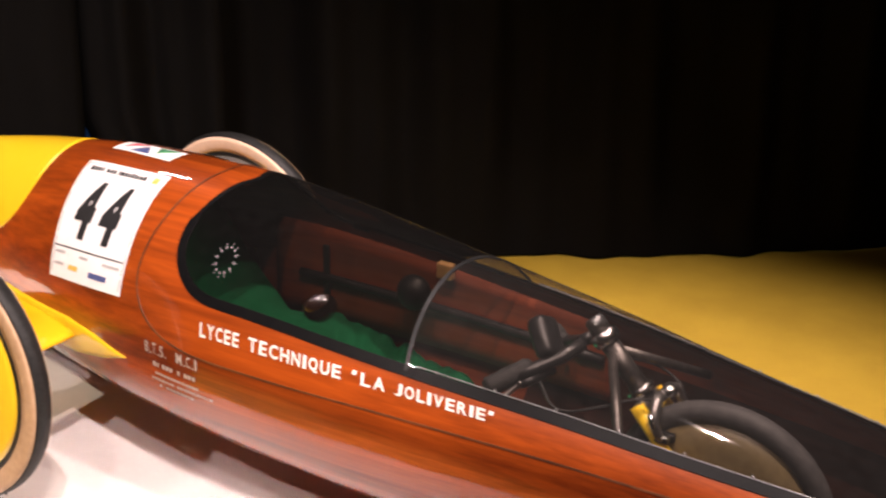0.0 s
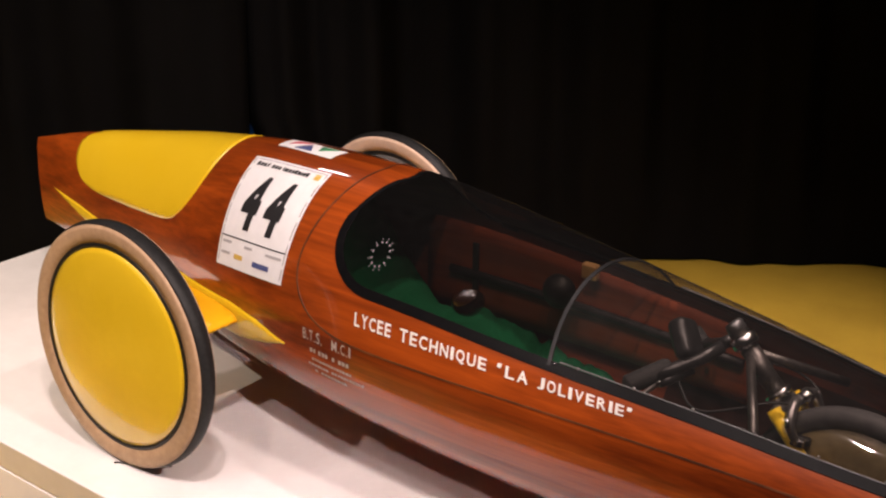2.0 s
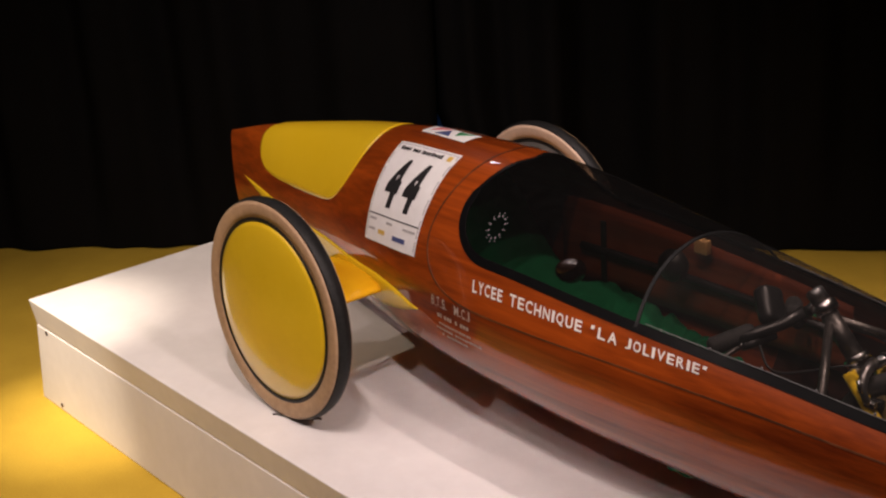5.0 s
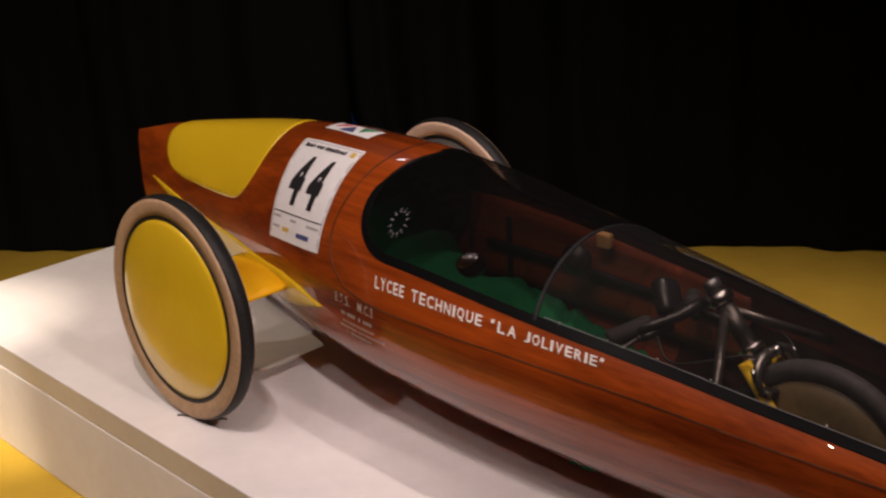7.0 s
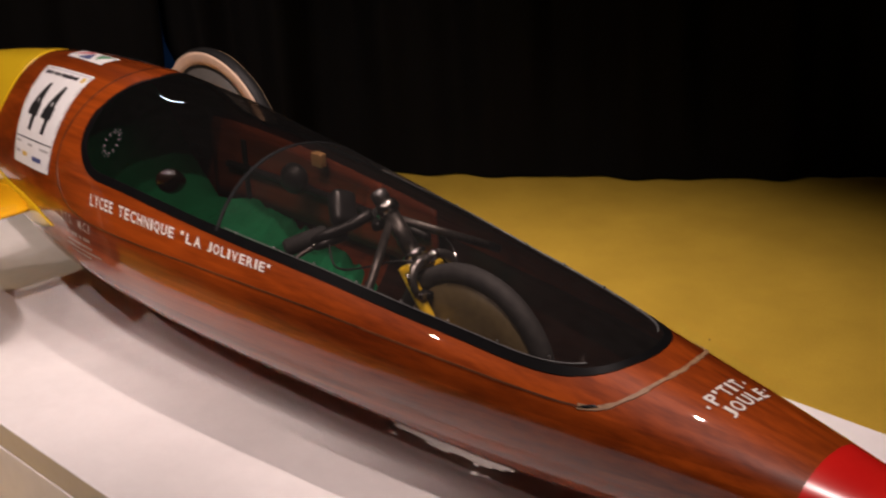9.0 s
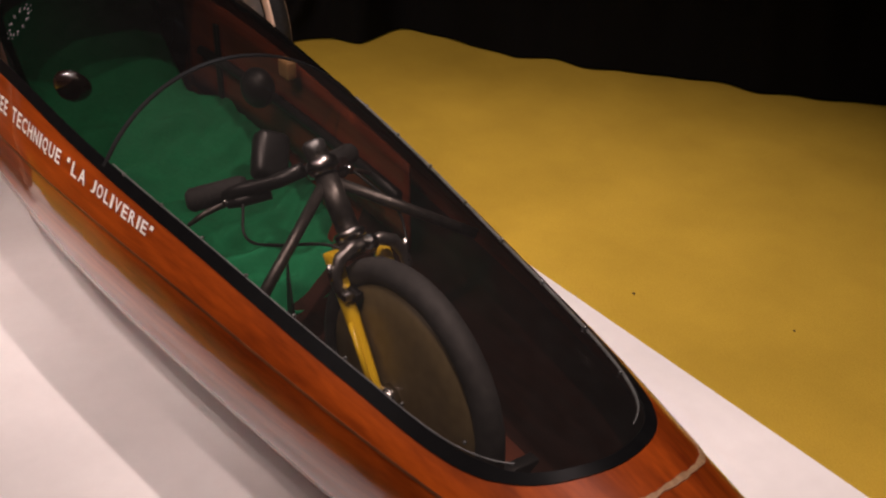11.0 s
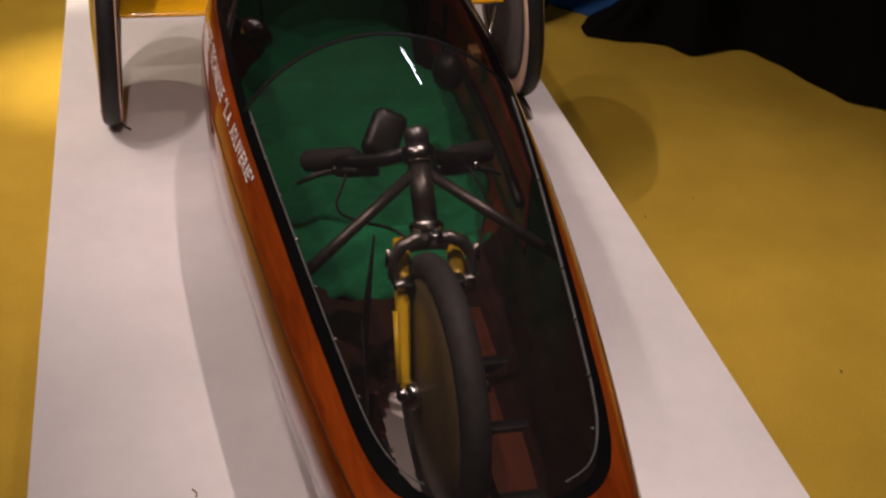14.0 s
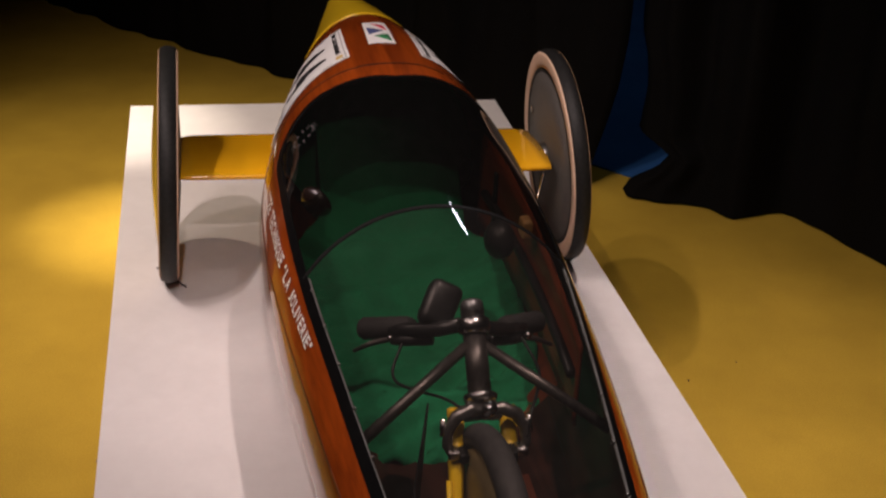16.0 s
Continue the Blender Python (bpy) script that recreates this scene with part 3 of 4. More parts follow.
def skin_part(name, test, material, label, thick=0.0, out=0.0):
    """One shell of the skin with its inner face and rim, shaded by the skin's own normals."""
    used, keys, faces = {}, [], []

    def vid(i, k):
        k %= ND
        if (i, k) not in used:
            used[i, k] = len(keys)
            keys.append((i, k))
        return used[i, k]
    for i in range(NX):
        xm = (XS[i] + XS[i + 1]) / 2
        for k in range(ND):
            if test(xm, -90 + 360 * (k + 0.5) / ND):
                faces.append((vid(i, k), vid(i + 1, k), vid(i + 1, k + 1), vid(i, k + 1)))
    verts = [POINTS[i][k] + NORMALS[i][k] * out for i, k in keys]
    shade = [NORMALS[i][k] for i, k in keys]
    mats = [0] * len(faces)
    if thick:
        n = len(verts)
        edges = {}
        for f in faces:
            for p, q in zip(f, f[1:] + f[:1]):
                if (q, p) in edges:
                    del edges[q, p]
                else:
                    edges[p, q] = True
        inner = [tuple(v + n for v in f[::-1]) for f in faces]
        rim = [(q, p, p + n, q + n) for p, q in edges]
        verts += [v - m * thick for v, m in zip(verts, shade)]
        shade += [-m for m in shade]
        mats += [1] * (len(inner) + len(rim))
        faces = faces + inner + rim
    me = bpy.data.meshes.new(name)
    me.from_pydata(verts, [], faces)
    ob = new(name, me)
    ob.parent = car
    me.materials.append(material)
    if thick:
        me.materials.append(INNER)
    for p, m in zip(me.polygons, mats):
        p.material_index, p.use_smooth = m, True
    me.normals_split_custom_set_from_vertices(shade)
    return tagged(ob, label)


def is_window(x, d):
    return inside(WINDOW, x, d)


def is_lid(x, d):
    return inside(LID, x, d)


def is_well(x, d):
    side = (d + 90 + 180) % 360 - 180
    reach = 1 - ((x - 1.27) / 0.20) ** 2
    return reach > 0 and abs(side) < 15 * math.sqrt(reach) * (0.9 + 0.1 * math.sin(x * 61))


skin_part("hull", lambda x, d: not is_lid(x, d) and x < 2.02 and not is_well(x, d), WOOD, "varnished mahogany veneer shell", 0.007)
skin_part("nose_cap", lambda x, d: x >= 2.02, RED, "bright red painted nose", 0.005)
skin_part("canopy_frame", lambda x, d: is_lid(x, d) and not is_window(x, d), WOOD, "lift-off varnished upper shell round the canopy", 0.006)
def meeting(d):
    """Where the two acrylic sheets meet, leaning back towards the top."""
    return 0.848 - 0.026 * max(0.0, (math.sin(radians(d)) - 0.58) / 0.42)


skin_part("canopy_front", lambda x, d: is_window(x, d) and x >= meeting(d), GLASS, "smoked clear acrylic sheet", 0.0, 0.001)
skin_part("canopy_rear", lambda x, d: is_window(x, d) and x < meeting(d), GLASSREAR, "darker smoked acrylic sheet", 0.0, 0.001)

# sheet added just inside the hull to make the footwell darker
skin_part("footwell_liner", lambda x, d: 0.84 < x < 1.70 and (d < 6 or d > 174) and not is_well(x, d), INNERDARK, "added dark sheet inside the footwell shell", 0.0, -0.0095)
part("window_seal", strip_on_skin(WINDOW, lambda x, d: (0.019 if x < 1.64 else 0.016) if abs(d - 90) > 30 or x > 1 else 0.010, 0.0014), SEAL, car, "glossy black window seal")
INSET = rounded(mirrored([(.400, 88), (.385, 69.1), (.366, 54.9), (.375, 45.1), (.40, 37.7), (.44, 33.8), (.50, 34), (.65, 35.5), (.85, 36.8), (1.0, 38.3), (1.21, 40.9), (1.43, 43.1),
                          (1.53, 43.8), (1.590, 46.6), (1.637, 53.5), (1.667, 64.5), (1.684, 77), (1.690, 86)]), 2)
for low, high in ((0, 60), (108, 180)):
    front_edge = [p for p in INSET if p[0] > 0.86 and low < p[1] < high]
    part("glazing_edge", strip_on_skin(front_edge, 0.0013, 0.0022, False, 0.001), EDGE, car, "thin bright edge of the acrylic sheet")
part("lid_joint", strip_on_skin(rounded(LID, 2), 0.0036, 0.0007, True, 0.0007), JOINT, car, "thin joint of the lift-off shell")
filler = [p for p in LID if p[0] > 1.66]
random.seed(11)
part("joint_filler", strip_on_skin([(x + random.uniform(-.0009, .0009), d) for x, d in filler], lambda x, d: 0.0078 + 0.0032 * math.sin(d * 0.41) * math.sin(d * 0.17 + 1.0), 0.0016, False), FILLER, car,
     "cracked beige filler along the joint")
part("canopy_divider", strip_on_skin([(meeting(d), d) for d in range(34, 147, 2)], 0.007, 0.0018, False), RUBBER, car, "dark strip where two sheets meet")
for side in (0, 1):
    for x, d in ((.90, 37.2), (1.0, 38.6), (1.1, 40.1), (1.2, 41.4), (1.3, 42.8), (1.4, 43.7), (1.5, 44.7), (1.59, 50.1)):
        d = 180 - d if side else d
        bm = bmesh.new()
        bmesh.ops.create_uvsphere(bm, u_segments=8, v_segments=5, radius=0.0026)
        o = part("screw", bm, ALLOY, car)
        o.location = skin(x, d, 0.003)

# painted fields
TAILPATCH = rounded(mirrored([(-.56, 86), (-.605, 76), (-.632, 57), (-.628, 34), (-.575, 20.2), (-.39, 20.3), (-.222, 21.5), (-.165, 26), (-.108, 40), (-.078, 58), (-.066, 76), (-.062, 86)]), 2)
part("tail_patch", patch_on_skin(TAILPATCH, 0.0016), YELLOW, car, "chrome yellow painted tail field")
FLASH = [(-.75, 5), (-.62, 3.5), (-.49, 1), (-.30, 1), (-.10, 2), (.08, 3.6), (.17, 2.6), (.264, -1), (.20, -8), (.09, -18), (-.10, -24), (-.30, -24), (-.46, -19), (-.60, -8)]
part("side_flash", patch_on_skin(FLASH, 0.0014), YELLOW, car, "yellow painted fairing flash")
part("side_flash", patch_on_skin([(x, 180 - d) for x, d in FLASH], 0.0014), YELLOW, car, "yellow painted fairing flash")


def number_plate(left):
    q = [(.028, 70.4), (.238, 73.0), (.241, 20.3), (.021, 16.4)]
    if left:
        q = [(q[1][0], 180 - q[1][1]), (q[0][0], 180 - q[0][1]), (q[3][0], 180 - q[3][1]), (q[2][0], 180 - q[2][1])]
    plate = field_on_skin("number_sticker", q, WHITE, car, "white race number sticker", 0.0016, n=16)
    f = quad_map(*q)

    def sub(u0, u1, v0, v1):
        return [f(u0, v1), f(u1, v1), f(u1, v0), f(u0, v0)]
    words_on_skin("digit", "4", sub(.19, .42, .30, .79), BLACK, plate, "bold black racing number", 0.0024, 0.06, 0.08, 0.10)
    words_on_skin("digit", "4", sub(.52, .75, .30, .79), BLACK, plate, "bold black racing number", 0.0024, 0.06, 0.08, 0.10)
    for k, (u0, u1) in enumerate(((.07, .10), (.107, .135), (.142, .17), (.177, .187), (.193, .203), (.235, .265), (.272, .298), (.305, .33), (.355, .367), (.373, .41),
                                  (.418, .445), (.452, .475), (.482, .508), (.515, .54), (.547, .56), (.567, .593), (.60, .625))):
        field_on_skin("print_bar", sub(u0 * 1.25, u1 * 1.25, .888, .93 if k % 4 else .94), BLACK, plate, out=0.0024, n=2)
    field_on_skin("print_mark", sub(.86, .93, .88, .945), OCHRE, plate, out=0.0024, n=3)
    field_on_skin("rule", sub(.03, .97, .222, .232), BLACK, plate, out=0.0024, n=8)
    for u0, u1, v0, v1, m in ((.06, .20, .175, .195, GREY), (.40, .52, .17, .19, GREY), (.72, .94, .165, .185, GREY), (.27, .40, .075, .11, OCHRE),
                              (.56, .80, .062, .10, BLUEPRINT), (.06, .2, .09, .11, GREY), (.02, .98, .965, .975, GREY), (.02, .035, .03, .97, GREY), (.965, .98, .03, .97, GREY)):
        field_on_skin("print_bar", sub(u0, u1, v0, v1), m, plate, out=0.0024, n=5)


number_plate(False)
number_plate(True)


def text_quad(x0, x1):
    def lo(x):
        return 18.3 + (x - .449) / (1.008 - .449) * 7.7

    def hi(x):
        return 23.1 + (x - .443) / (1.012 - .443) * 7.5
    return [(x0 - .004, hi(x0)), (x1 - .004, hi(x1)), (x1, lo(x1)), (x0, lo(x0))]


for words, x0, x1 in (("LYCEE", .449, .535), ("TECHNIQUE", .556, .742), ("LA", .780, .824), ("JOLIVERIE", .843, 1.000)):
    words_on_skin("lettering", words, text_quad(x0, x1), LETTER, car, "white capital lettering", heavy=0.022)
for x0 in (.764, 1.006):
    q = text_quad(x0, x0 + .008)
    m = [((a[0]), a[1] * .65 + b[1] * .35) for a, b in ((q[0], q[3]), (q[1], q[2]))]
    field_on_skin("quote_mark", [q[0], q[1], m[1], m[0]], LETTER, car, out=0.0022, n=2)
# small crew lettering on the flank
words_on_skin("lettering", "B.T.S.", [(.318, 9.5), (.372, 9.8), (.374, 5.8), (.320, 5.6)], FADED, car, "small worn white lettering", heavy=0.01)
words_on_skin("lettering", "M.C.I", [(.398, 9.6), (.447, 9.8), (.449, 5.8), (.400, 5.8)], FADED, car, "small worn white lettering", heavy=0.01)
rnd = random.Random(4)
for x0, x1, d in ((.326, .440, 2.2), (.345, .450, -1.6), (.335, .484, -5.2), (.352, .430, -8.8)):
    x = x0
    while x < x1:
        w = rnd.uniform(.004, .0075)
        if rnd.random() > .12:
            field_on_skin("print_bar", [(x, d + .9), (x + w, d + .9), (x + w, d - .7), (x, d - .7)], FADED, car, out=0.0016, n=1)
        x += w + rnd.uniform(.0018, .003)
# name on the nose, read across the hull
words_on_skin("lettering", "P'TIT", [(1.827, 73.5), (1.827, 107.5), (1.853, 107.5), (1.853, 73.5)], LETTER, car, "white capital lettering", heavy=0.022)
words_on_skin("lettering", "JOULE", [(1.861, 71), (1.861, 115), (1.887, 115), (1.887, 71)], LETTER, car, "white capital lettering", heavy=0.022)
for x, d in ((1.845, 68.5), (1.843, 111.5), (1.869, 120)):
    field_on_skin("dot", [(x - .003, d - 1), (x - .003, d + 1), (x + .003, d + 1), (x + .003, d - 1)], LETTER, car, out=0.0022, n=2)
# emblem on the roof
EMB = [(.045, 83), (.045, 96.5), (.195, 96.5), (.195, 83)]
emblem = field_on_skin("emblem_sticker", EMB, WHITE, car, "white sticker with a coloured abstract mark", 0.0016, n=8)
f = quad_map(*EMB)
for tri, m in ((((.11, .71), (.74, .56), (.15, .41)), BLUEPRINT), (((.33, .88), (.84, .82), (.88, .60)), REDPRINT), (((.30, .32), (.86, .41), (.90, .10)), GREENPRINT)):
    part("emblem_wedge", patch_on_skin([f(u, v) for u, v in tri], 0.0026, 0.01), m, emblem)
# ring of stars on the rear sheet
for k in range(12):
    a = 2 * math.pi * k / 12
    for r, w in ((1.0, .0025), (1.28, .0015)):
        x, d = .455 + .018 * r * math.cos(a), 46.8 + 5.2 * r * math.sin(a)
        field_on_skin("star", [(x - w * .3, d + w * 260), (x + w, d + w * 60), (x + w * .3, d - w * 260), (x - w, d - w * 60)], FROST, car, out=0.0025, n=1)


# ---- wings and rear wheels ----
def wing(side, reach):
    bm = bmesh.new()
    n, rows = 28, 9
    prof = []
    for k in range(n):
        a = 2 * math.pi * k / n
        c = 0.5 + 0.5 * math.cos(a)
        t = 0.62 * (0.2969 * math.sqrt(max(c, 0)) - 0.126 * c - 0.3516 * c * c + 0.2843 * c ** 3 - 0.1015 * c ** 4)
        prof.append((c, (1 if math.sin(a) > 0 else -1) * max(t, 0)))
    rings = []
    for j in range(rows):
        t = j / (rows - 1)
        y = side * (0.15 + (reach - 0.15) * t)
        chord = 0.262 - 0.010 * t
        if j == rows - 1:
            chord *= 0.94
        lead = 0.100
        rings.append([bm.verts.new((lead - c * chord, y, 0.256 - 0.004 * (1 - t) + h * chord * (0.90 if j == rows - 1 else 1))) for c, h in prof])
    for r, q in zip(rings, rings[1:]):
        for k in range(n):
            bm.faces.new((r[k], r[(k + 1) % n], q[(k + 1) % n], q[k]))
    bm.faces.new(rings[0])
    bm.faces.new(rings[-1])
    bmesh.ops.recalc_face_normals(bm, faces=bm.faces[:])
    return part("wing", bm, ORANGE, car, "glossy orange-yellow streamlined axle fairing")


def rear_wheel(side, x, y, z, lean):
    wheel = new("rear_wheel")
    wheel.parent = car
    tagged(wheel, "spoked wheel closed with a disc, tan-walled tyre")
    wheel.matrix_basis = pose(x, y, z, lean, 0, 0) @ Matrix.Scale(z / 0.2505, 4)
    o = side
    part("tyre_tread", lathe([(.2400, -.015), (.2440, -.0175), (.2475, -.013), (.2500, -.005), (.2505, 0), (.2500, .005), (.2475, .013), (.2440, .0175), (.2400, .015)], 96), TYRE, wheel, "black tyre tread")
    for s in (-1, 1):
        inner = s != o
        part("tyre_wall", lathe([(.2445, s * .0177), (.236, s * .0205), (.222, s * .0200), (.2075, s * .0178), (.2075, s * .0120), (.236, s * .012)], 96), GUMPALE if inner else GUM, wheel,
             "tan tyre wall")
        part("rim_edge", lathe([(.2080, s * .0186), (.2035, s * .0196), (.1990, s * .0185), (.1990, s * .010), (.2080, s * .010)], 96), RUBBER, wheel, "dark rim edge")
    part("disc_cover", disc([(0, o * .0370), (.06, o * .0357), (.12, o * .0315), (.165, o * .0260), (.188, o * .0220), (.1995, o * .0182), (.1995, o * .012), (0, o * .012)], 96), COVER, wheel,
         "slightly domed yellow cover")
    part("inner_disc", disc([(0, -o * .026), (.06, -o * .0250), (.12, -o * .0215), (.1995, -o * .0175), (.1995, -o * .011), (0, -o * .011)], 96), DISC, wheel, "dark grey fabric disc")
    k = 1.0 if side > 0 else 0.5
    part("hub", disc([(0, -o * .050), (.020 * k, -o * .050), (.024 * k, -o * .044), (.030 * k, -o * .038), (.032 * k, -o * .030), (.034 * k, -o * .022), (0, -o * .022)], 32), ALLOY, wheel, "bare metal hub")
    if side > 0:
        for k in range(2):
            part("valve_slot", box(-.150 + .010 * k, -.144 + .010 * k, -o * .0245, -o * .0215, .060, .076, .0008), STEEL, wheel)
    return wheel


for side, x, y, z, lean in ((-1, 0.008, -0.435, 0.2505, -2.0), (1, -0.020, 0.420, 0.2390, 5.0)):
    wing(side, 0.420 if side < 0 else 0.378)
    rear_wheel(side, x, y, z, lean)
part("brake_rod", tube([(0.05, .375, .225), (0.07, .352, .12), (0.075, .345, .085)], 0.004, 8), STEEL, car, "thin bare metal rod below the fairing")

# ---- cockpit ----
bm = bmesh.new()
SEAT = curve_through([(.10, .495), (.16, .435), (.22, .368), (.29, .298), (.37, .225), (.45, .180), (.54, .155), (.65, .135), (.78, .112), (.87, .090), (.91, .070)])
gx, gy = 100, 44
rows = []


def room(x, z):
    """Half the hull's inner width at a height."""
    rise = (TOP(x) - MID(x)) if z > MID(x) else (MID(x) - BOT(x))
    return (WID(x) - 0.012) * math.sqrt(max(0.05, 1 - ((z - MID(x)) / rise) ** 2)) - 0.012


for i in range(gx + 1):
    x = .10 + (.905 - .10) * i / gx
    row = []
    for j in range(gy + 1):
        v = j / gy
        w = room(x, SEAT(x) + .03)
        back = min(1.0, max(0.0, (.42 - x) / .09))
        y0, y1 = -min(.205 - .065 * back, w), min(.205 - .060 * back, w)
        y = y0 + (y1 - y0) * v
        fold = 0.012 * noise.noise((x * 5, y * 4, 0)) + 0.014 * abs(noise.noise((x * 11, y * 3.5, 3))) + 0.009 * abs(noise.noise((x * 22 + y * 9, y * 7, 5))) + 0.004 * noise.noise((x * 30, y * 20, 7))
        dish = 0.022 * (2 * v - 1) ** 4
        sag = 0.05 * back * max(0.0, (v - .75) / .25) ** 2
        row.append(bm.verts.new((x, y, SEAT(x) + dish - sag + (2.9 - 1.7 * back + 1.6 * min(1.0, max(0.0, (x - .62) / .12))) * fold)))
    rows.append(row)
for i in range(gx):
    for j in range(gy):
        bm.faces.new((rows[i][j], rows[i + 1][j], rows[i + 1][j + 1], rows[i][j + 1]))
seat = part("seat_cloth", bm, GREEN, car, "rumpled green cloth lining the reclined seat")
seat.modifiers.new("cloth", "SOLIDIFY").thickness = 0.006

# steering head, bars, fork and front wheel
head_top, axle = Vector((1.088, 0, .427)), Vector((1.306, 0, .186))
down = (axle - head_top).normalized()


def along(d, side=0.0, lift=0.0):
    """A point d metres down the steering axis."""
    p = head_top + down * d
    return Vector((p.x - lift * down.z, side, p.z + lift * down.x))


steer = new("steering_head")
steer.parent = car
tagged(steer, "bare steel steering head with handlebar and side struts")
part("head_tube", tube([along(.012), along(.098)], 0.0165, 20), DARKSTEEL, steer, "bare steel tube")
part("locknut", tube([along(-.012), along(-.008), along(.004), along(.012)], [.017, .023, .024, .021], 20), STEEL, steer, "polished steel locknut")
part("stem_cap", tube([along(-.037), along(-.033), along(-.010)], [.013, .0165, .0165], 18), DARKSTEEL, steer)
part("crown_race", tube([along(.096), along(.100), along(.110)], [.021, .0245, .022], 20), STEEL, steer, "polished steel race")
for s in (-1, 1):
    part("strut", tube([along(.028, s * .012), (1.205, s * .176, .318)], 0.0080, 12), DARKSTEEL, steer, "bare steel side strut")
    # the bar is turned a little, so that one end lies lower and further back
    bx, bz = (-.016, -.016) if s > 0 else (0.0, 0.0)
    bar = part("handlebar", tube([(1.056, s * .012, .412), (1.033 + bx / 3, s * .04, .393 + bz / 3), (1.003 + bx, s * .075, .378 + bz), (.978 + bx, s * .105, .367 + bz)], 0.011, 12), PLASTIC, steer, "black handlebar")
    part("grip", tube([(.992 + bx, s * .070, .375 + bz), (.988 + bx, s * .076, .374 + bz), (.954 + bx * 1.6, s * .138, .357 + bz), (.951 + bx * 1.6, s * .143, .356 + bz)], [.014, .017, .017, .012], 14), FOAM, bar, "black foam grip")
    part("lever_body", tube([(1.018 + bx, s * .045, .371 + bz), (1.000 + bx, s * .085, .360 + bz), (.990 + bx, s * .100, .355 + bz)], [.011, .0095, .007], 10), PLASTIC, bar)
    part("brake_lever", tube([(.992 + bx, s * .095, .357 + bz), (.985 + bx, s * .106, .354 + bz), (.979 + bx, s * .13, .345 + bz), (.974 + bx, s * .155, .331 + bz)], [.006, .0055, .0045, .003], 8), DARKSTEEL, bar, "dark brake lever")
    bm = bmesh.new()
    bmesh.ops.create_uvsphere(bm, u_segments=10, v_segments=6, radius=.0065)
    part("lever_pivot", bm, STEEL, bar, "bright pivot screw").location = (.989 + bx, s * (.101 if s < 0 else .112), .358 + bz)
# box clipped to the bar
bm = box(-.018, .018, -.0255, .0255, -.036, .036, .0125)
lampbox = part("bar_unit", bm, PLASTIC, steer, "black plastic unit clipped beside the stem")
lampbox.matrix_basis = pose(0.998, -.032, .414, -30, -38, 6)
part("badge", box(.0172, .0178, -.008, .006, -.016, -.011), GREY, lampbox)
part("cable", tube(rounded([(1.02, -.09, .365), (1.06, -.115, .33), (1.12, -.085, .345), (1.17, -.05, .362), (1.195, -.03, .355)], 3, False), .0022, 6), RUBBER, steer, "thin black brake cable")
part("cable", tube(rounded([(1.02, .09, .365), (1.08, .105, .345), (1.15, .085, .36), (1.20, .062, .35), (1.215, .055, .32)], 3, False), .0022, 6), RUBBER, steer, "thin black brake cable")

bm = bmesh.new()
rim = [Vector(p) for p in ((1.079, -.060, .298), (1.150, -.088, .200), (1.235, -.092, .100), (1.085, -.070, .100))]
lid = [bm.verts.new(p) for p in rim]
low = [bm.verts.new(p + Vector((0, .003, 0))) for p in rim]
bm.faces.new(lid)
bm.faces.new(low[::-1])
for k in range(4):
    bm.faces.new((lid[k], low[k], low[(k + 1) % 4], lid[(k + 1) % 4]))
bmesh.ops.recalc_face_normals(bm, faces=bm.faces[:])
part("wheel_guard", bm, RUBBER, car, "thin black plate beside the front wheel", smooth=False)

fork = new("front_fork")
fork.parent = car
tagged(fork, "yellow painted fork with dark alloy caliper brake")
part("fork_crown", tube([along(.130, -.042), along(.124, -.03), along(.122, 0), along(.124, .03), along(.130, .042)], [.011, .012, .012, .012, .011], 12), ALLOY, fork, "dark alloy crown")
for s in (-1, 1):
    part("fork_leg", tube([along(.116, s * .036), along(.20, s * (.043 if s < 0 else .034)), along(.29, s * (.050 if s < 0 else .037)), along(.325, s * (.052 if s < 0 else .042))], [.0125, .011, .009, .007], 12), YELLOW, fork, "yellow painted leg")
    part("brake_arm", tube([along(.124, s * .004, .030), along(.124, s * .022, .034), along(.132, s * .042, .030), along(.150, s * .054, .021), along(.168, s * .055, .016), along(.178, s * .050, .012)],
                           [.008, .0095, .0095, .008, .007, .006], 10), ALLOY, fork, "dark alloy brake arm")
    part("brake_shoe", box(-.011, .011, -.008, .008, -.006, .006, .002), STEEL, fork, "bright brake shoe holder").location = along(.178, s * .047, .014)
    part("brake_pad", box(-.018, .018, -.006, .006, -.007, .007, .002), RUBBER, fork).location = along(.178, s * .034, .010)
    part("cable_end", tube([along(.134, s * .060, .028), along(.156, s * .061, .020)], .004, 8), STEEL, fork)
    part("axle_nut", tube([(axle.x, s * .050, axle.z), (axle.x, s * .060, axle.z), (axle.x, s * .064, axle.z)], [.011, .011, .006], 6), STEEL, fork, "bright axle nut")
part("brake_bolt", tube([along(.126, .002, .026), along(.126, .002, .049), along(.126, .002, .0495), along(.126, .002, .052)], [.0105, .0105, .007, .007], 14), STEEL, fork, "brake centre bolt")
part("fork_stay", tube([along(.215, -.056, .012), along(.31, -.060, .004)], .004, 8), YELLOW, fork, "thin yellow stay")

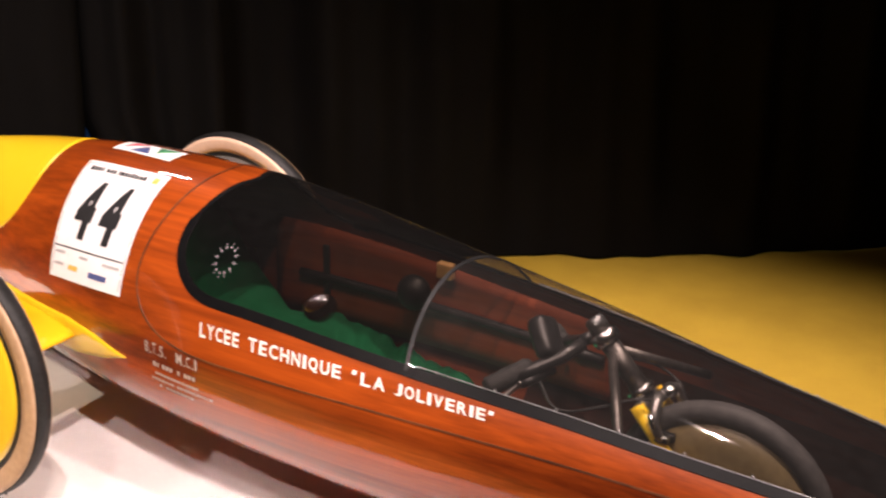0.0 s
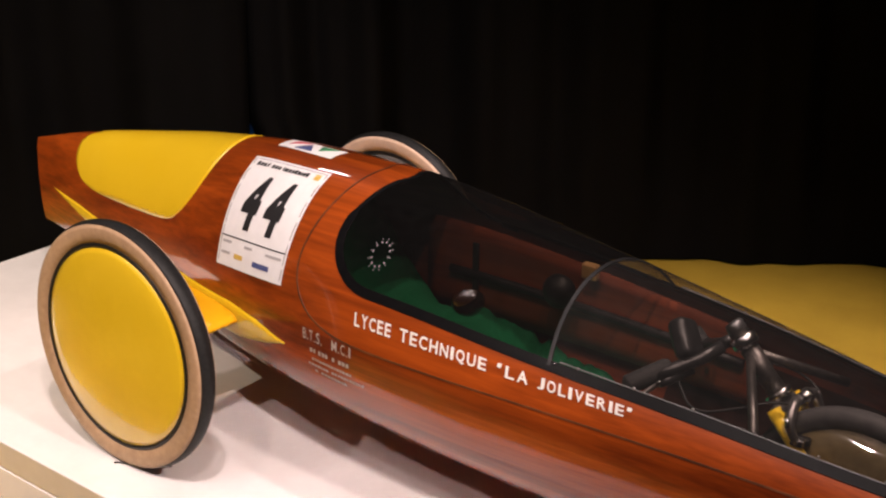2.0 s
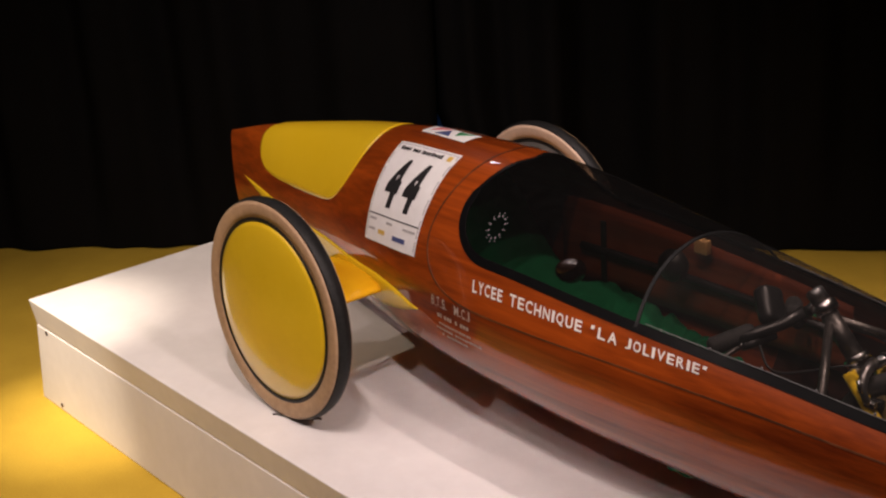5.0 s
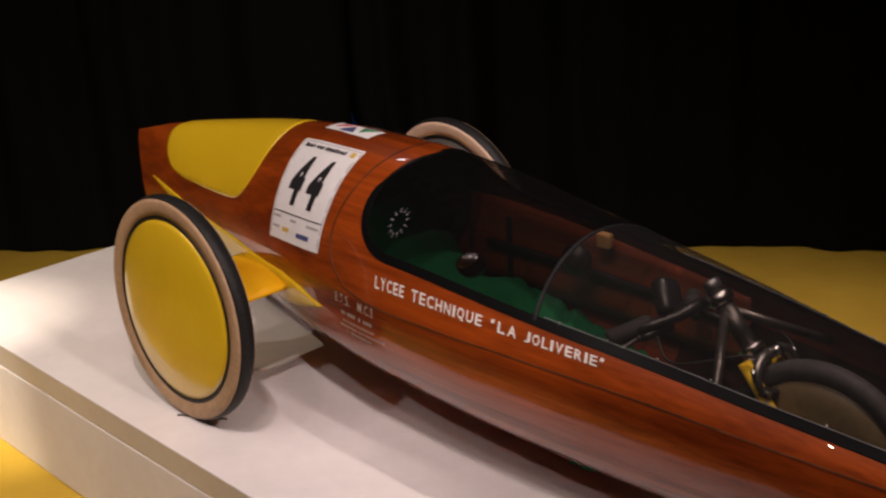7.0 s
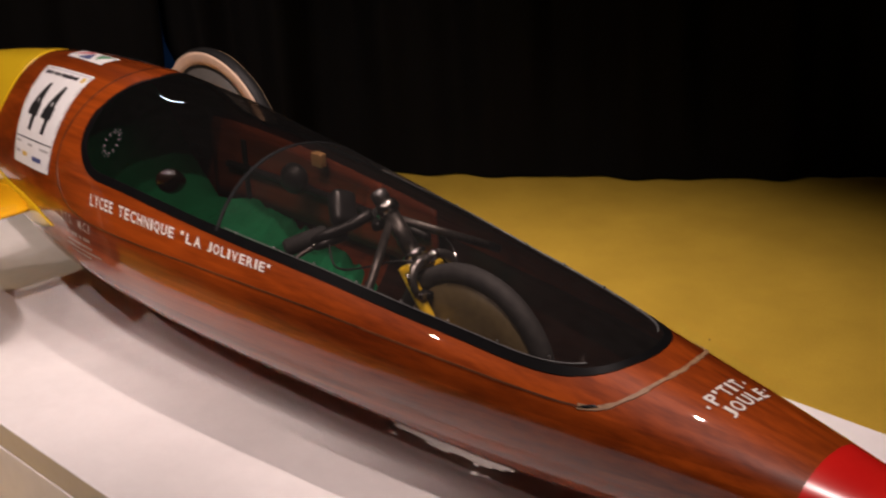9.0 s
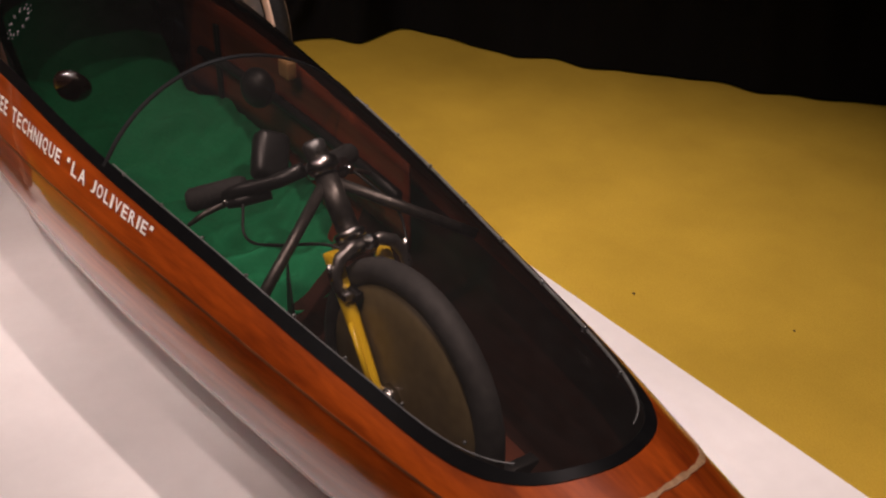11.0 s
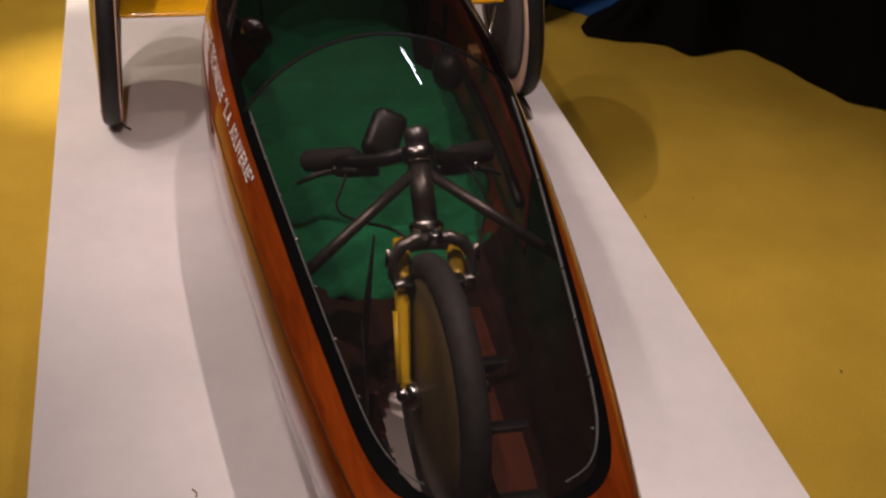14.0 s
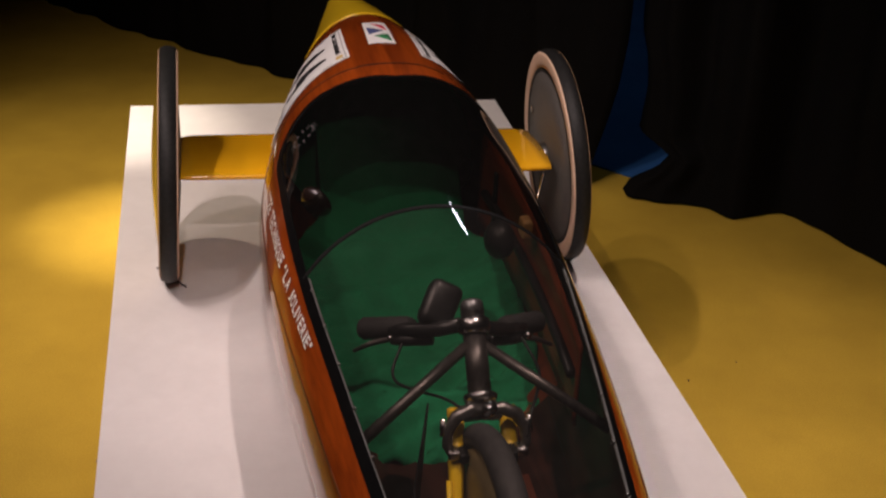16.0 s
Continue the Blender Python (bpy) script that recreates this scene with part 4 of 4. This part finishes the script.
fw = new("front_wheel")
fw.parent = car
fw.matrix_basis = pose(axle.x, axle.y - .006, axle.z, 0, 0, 3.5)
tagged(fw, "narrow front wheel closed with amber discs and black tyre")
part("tyre", lathe([(.186 - .019 + .019 * math.cos(a), .0195 * math.sin(a)) for a in (2 * math.pi * k / 14 for k in range(14))], 80), TYREDUST, fw, "dusty black tyre")
for s in (-1, 1):
    part("disc_cover", disc([(0, s * .030), (.05, s * .027), (.11, s * .020), (.152, s * .014), (.152, s * .008), (0, s * .008)], 64), DISCWARM, fw, "dull amber disc")
    part("hub_flange", disc([(0, s * .046), (.016, s * .046), (.020, s * .040), (.020, s * .026), (0, s * .026)], 24), STEEL, fw)

# fittings inside the shell
for s in (1,):
    bm = bmesh.new()
    grid = []
    for i in range(39):
        x = .27 + .02 * i
        y = skin(x, 149).y - .012
        grid.append([bm.verts.new((x, s * y, .21 + (skin(x, 149).z - .012 - .21) * j / 6)) for j in range(7)])
    for i in range(38):
        for j in range(6):
            bm.faces.new((grid[i][j], grid[i + 1][j], grid[i + 1][j + 1], grid[i][j + 1]))
    bmesh.ops.recalc_face_normals(bm, faces=bm.faces[:])
    panel = part("side_panel", bm, INNER, car, "upright red wooden board along the inner side")
    panel.modifiers.new("board", "SOLIDIFY").thickness = .004
    part("strap", box(.383, .397, skin(.39, 149).y - .024, skin(.39, 149).y - .017, .215, .37, .002), RUBBER, car, "short black upright strap").scale.y = s
    pts = [(x, s * (skin(x, 149).y - .022), .302 - .01 * k / 8) for k, x in enumerate([.33 + .085 * k for k in range(9)])]
    part("stringer", tube(pts, .009, 8), RUBBER, car, "black stringer along the inner side")
bm = bmesh.new()
bmesh.ops.create_uvsphere(bm, u_segments=20, v_segments=12, radius=.035)
for v in bm.verts:
    v.co.y *= .80
part("shoulder_pad", bm, RUBBER, car, "round black pad inside the shell").location = (.627, .143, .341)
mirror = part("mirror_shell", disc([(0, -.015), (.012, -.0142), (.022, -.010), (.028, -.002), (.030, .004), (.027, .007), (0, .007)], 28), MIRRORSHELL, car, "round glossy dark mirror shell by the glass")
mirror.matrix_basis = pose(.654, -.183, .434, 18, 0, 48)
part("mirror_glass", disc([(0, .0072), (.0225, .0072), (.0225, .0080), (0, .0085)], 28), DARKSTEEL, mirror, "small round mirror glass")
part("harness_strap", tube([(.215, .170, .330), (.222, .158, .300), (.232, .140, .287), (.250, .118, .280)], [.010, .017, .018, .010], 10), RUBBER, car, "black harness strap end beside the seat")
for k, (x0, x1) in enumerate(((.99, 1.135), (1.147, 1.285), (1.297, 1.43), (1.442, 1.56))):
    bm = bmesh.new()
    low, top = [], []
    for x, e in ((x0, 0), (x1, 1)):
        for y in (.052, .165 - .13 * (x - .99)):
            z = .098 - .010 * (k % 2)
            low.append(bm.verts.new((x, y, z - .006)))
            top.append(bm.verts.new((x, y, z)))
    for q in ((top[0], top[2], top[3], top[1]), (low[0], low[1], low[3], low[2]), (top[0], top[1], low[1], low[0]), (top[2], low[2], low[3], top[3]), (top[0], low[0], low[2], top[2]), (top[1], top[3], low[3], low[1])):
        bm.faces.new(q)
    bmesh.ops.recalc_face_normals(bm, faces=bm.faces[:])
    part("floor_board", bm, BOARD, car, "dull red footwell board", smooth=False)
    if k:
        part("floor_rib", box(x0 - .016, x0 + .004, .050, .168 - .13 * (x0 - .99), .088, .106, .002), RUBBER, car, "dark cross rib of the footwell")
part("heel_plate", box(1.43, 1.60, -.045, .050, .083, .089, .002), HEEL, car, "dusty grey plate in the nose of the footwell")
part("latch_block", box(.660, .694, .166, .184, .370, .402, .004), CORK, car, "small pale wooden latch block")
bm = bmesh.new()
back = [(-.12, .17), (.12, .17)] + [(.195 * math.cos(a), .27 + .275 * math.sin(a)) for a in (math.pi * k / 16 for k in range(17))]
vs = [[bm.verts.new((x, y, z)) for y, z in back] for x in (.112, .124)]
bm.faces.new(vs[0])
bm.faces.new(vs[1][::-1])
for k in range(len(back)):
    m = (k + 1) % len(back)
    bm.faces.new((vs[0][k], vs[0][m], vs[1][m], vs[1][k]))
bmesh.ops.recalc_face_normals(bm, faces=bm.faces[:])
part("bulkhead", bm, GREEN, car, "green cloth lined bulkhead behind the seat", smooth=False)
part("joint_gap", patch_on_skin([(1.671, 25.2), (1.687, 27.5), (1.705, 31.5), (1.696, 32.5), (1.679, 28.5)], 0.0022, 0.004), RUBBER, car, "open black crack in the joint")

# cord laid under the wheel as a chock
random.seed(8)
pts = [(0.0 + .1 * k / 14 - .004, -.470 + .062 * k / 14 + random.uniform(-.002, .002), .0022 + (0.001 if k % 3 else 0)) for k in range(15)]
tagged(part("wheel_cord", tube(pts, .0022, 7), DARKSTEEL), "thin dark cord laid under the wheel on the plinth", "cord")

# lint on the carpet
for x, y, r in ((.752, .944, .0035), (.103, .758, .0028), (.286, -.605, .003), (.032, .906, .0022), (1.05, 1.12, .0024)):
    tagged(part("lint", tube([(x - r, y, FLOOR + .001), (x, y + r * .6, FLOOR + .0028), (x + r, y, FLOOR + .001)], r * .5, 6), DARKGAP), "tiny dark speck of lint lying on the yellow carpet", "lint", group="lint on the carpet")
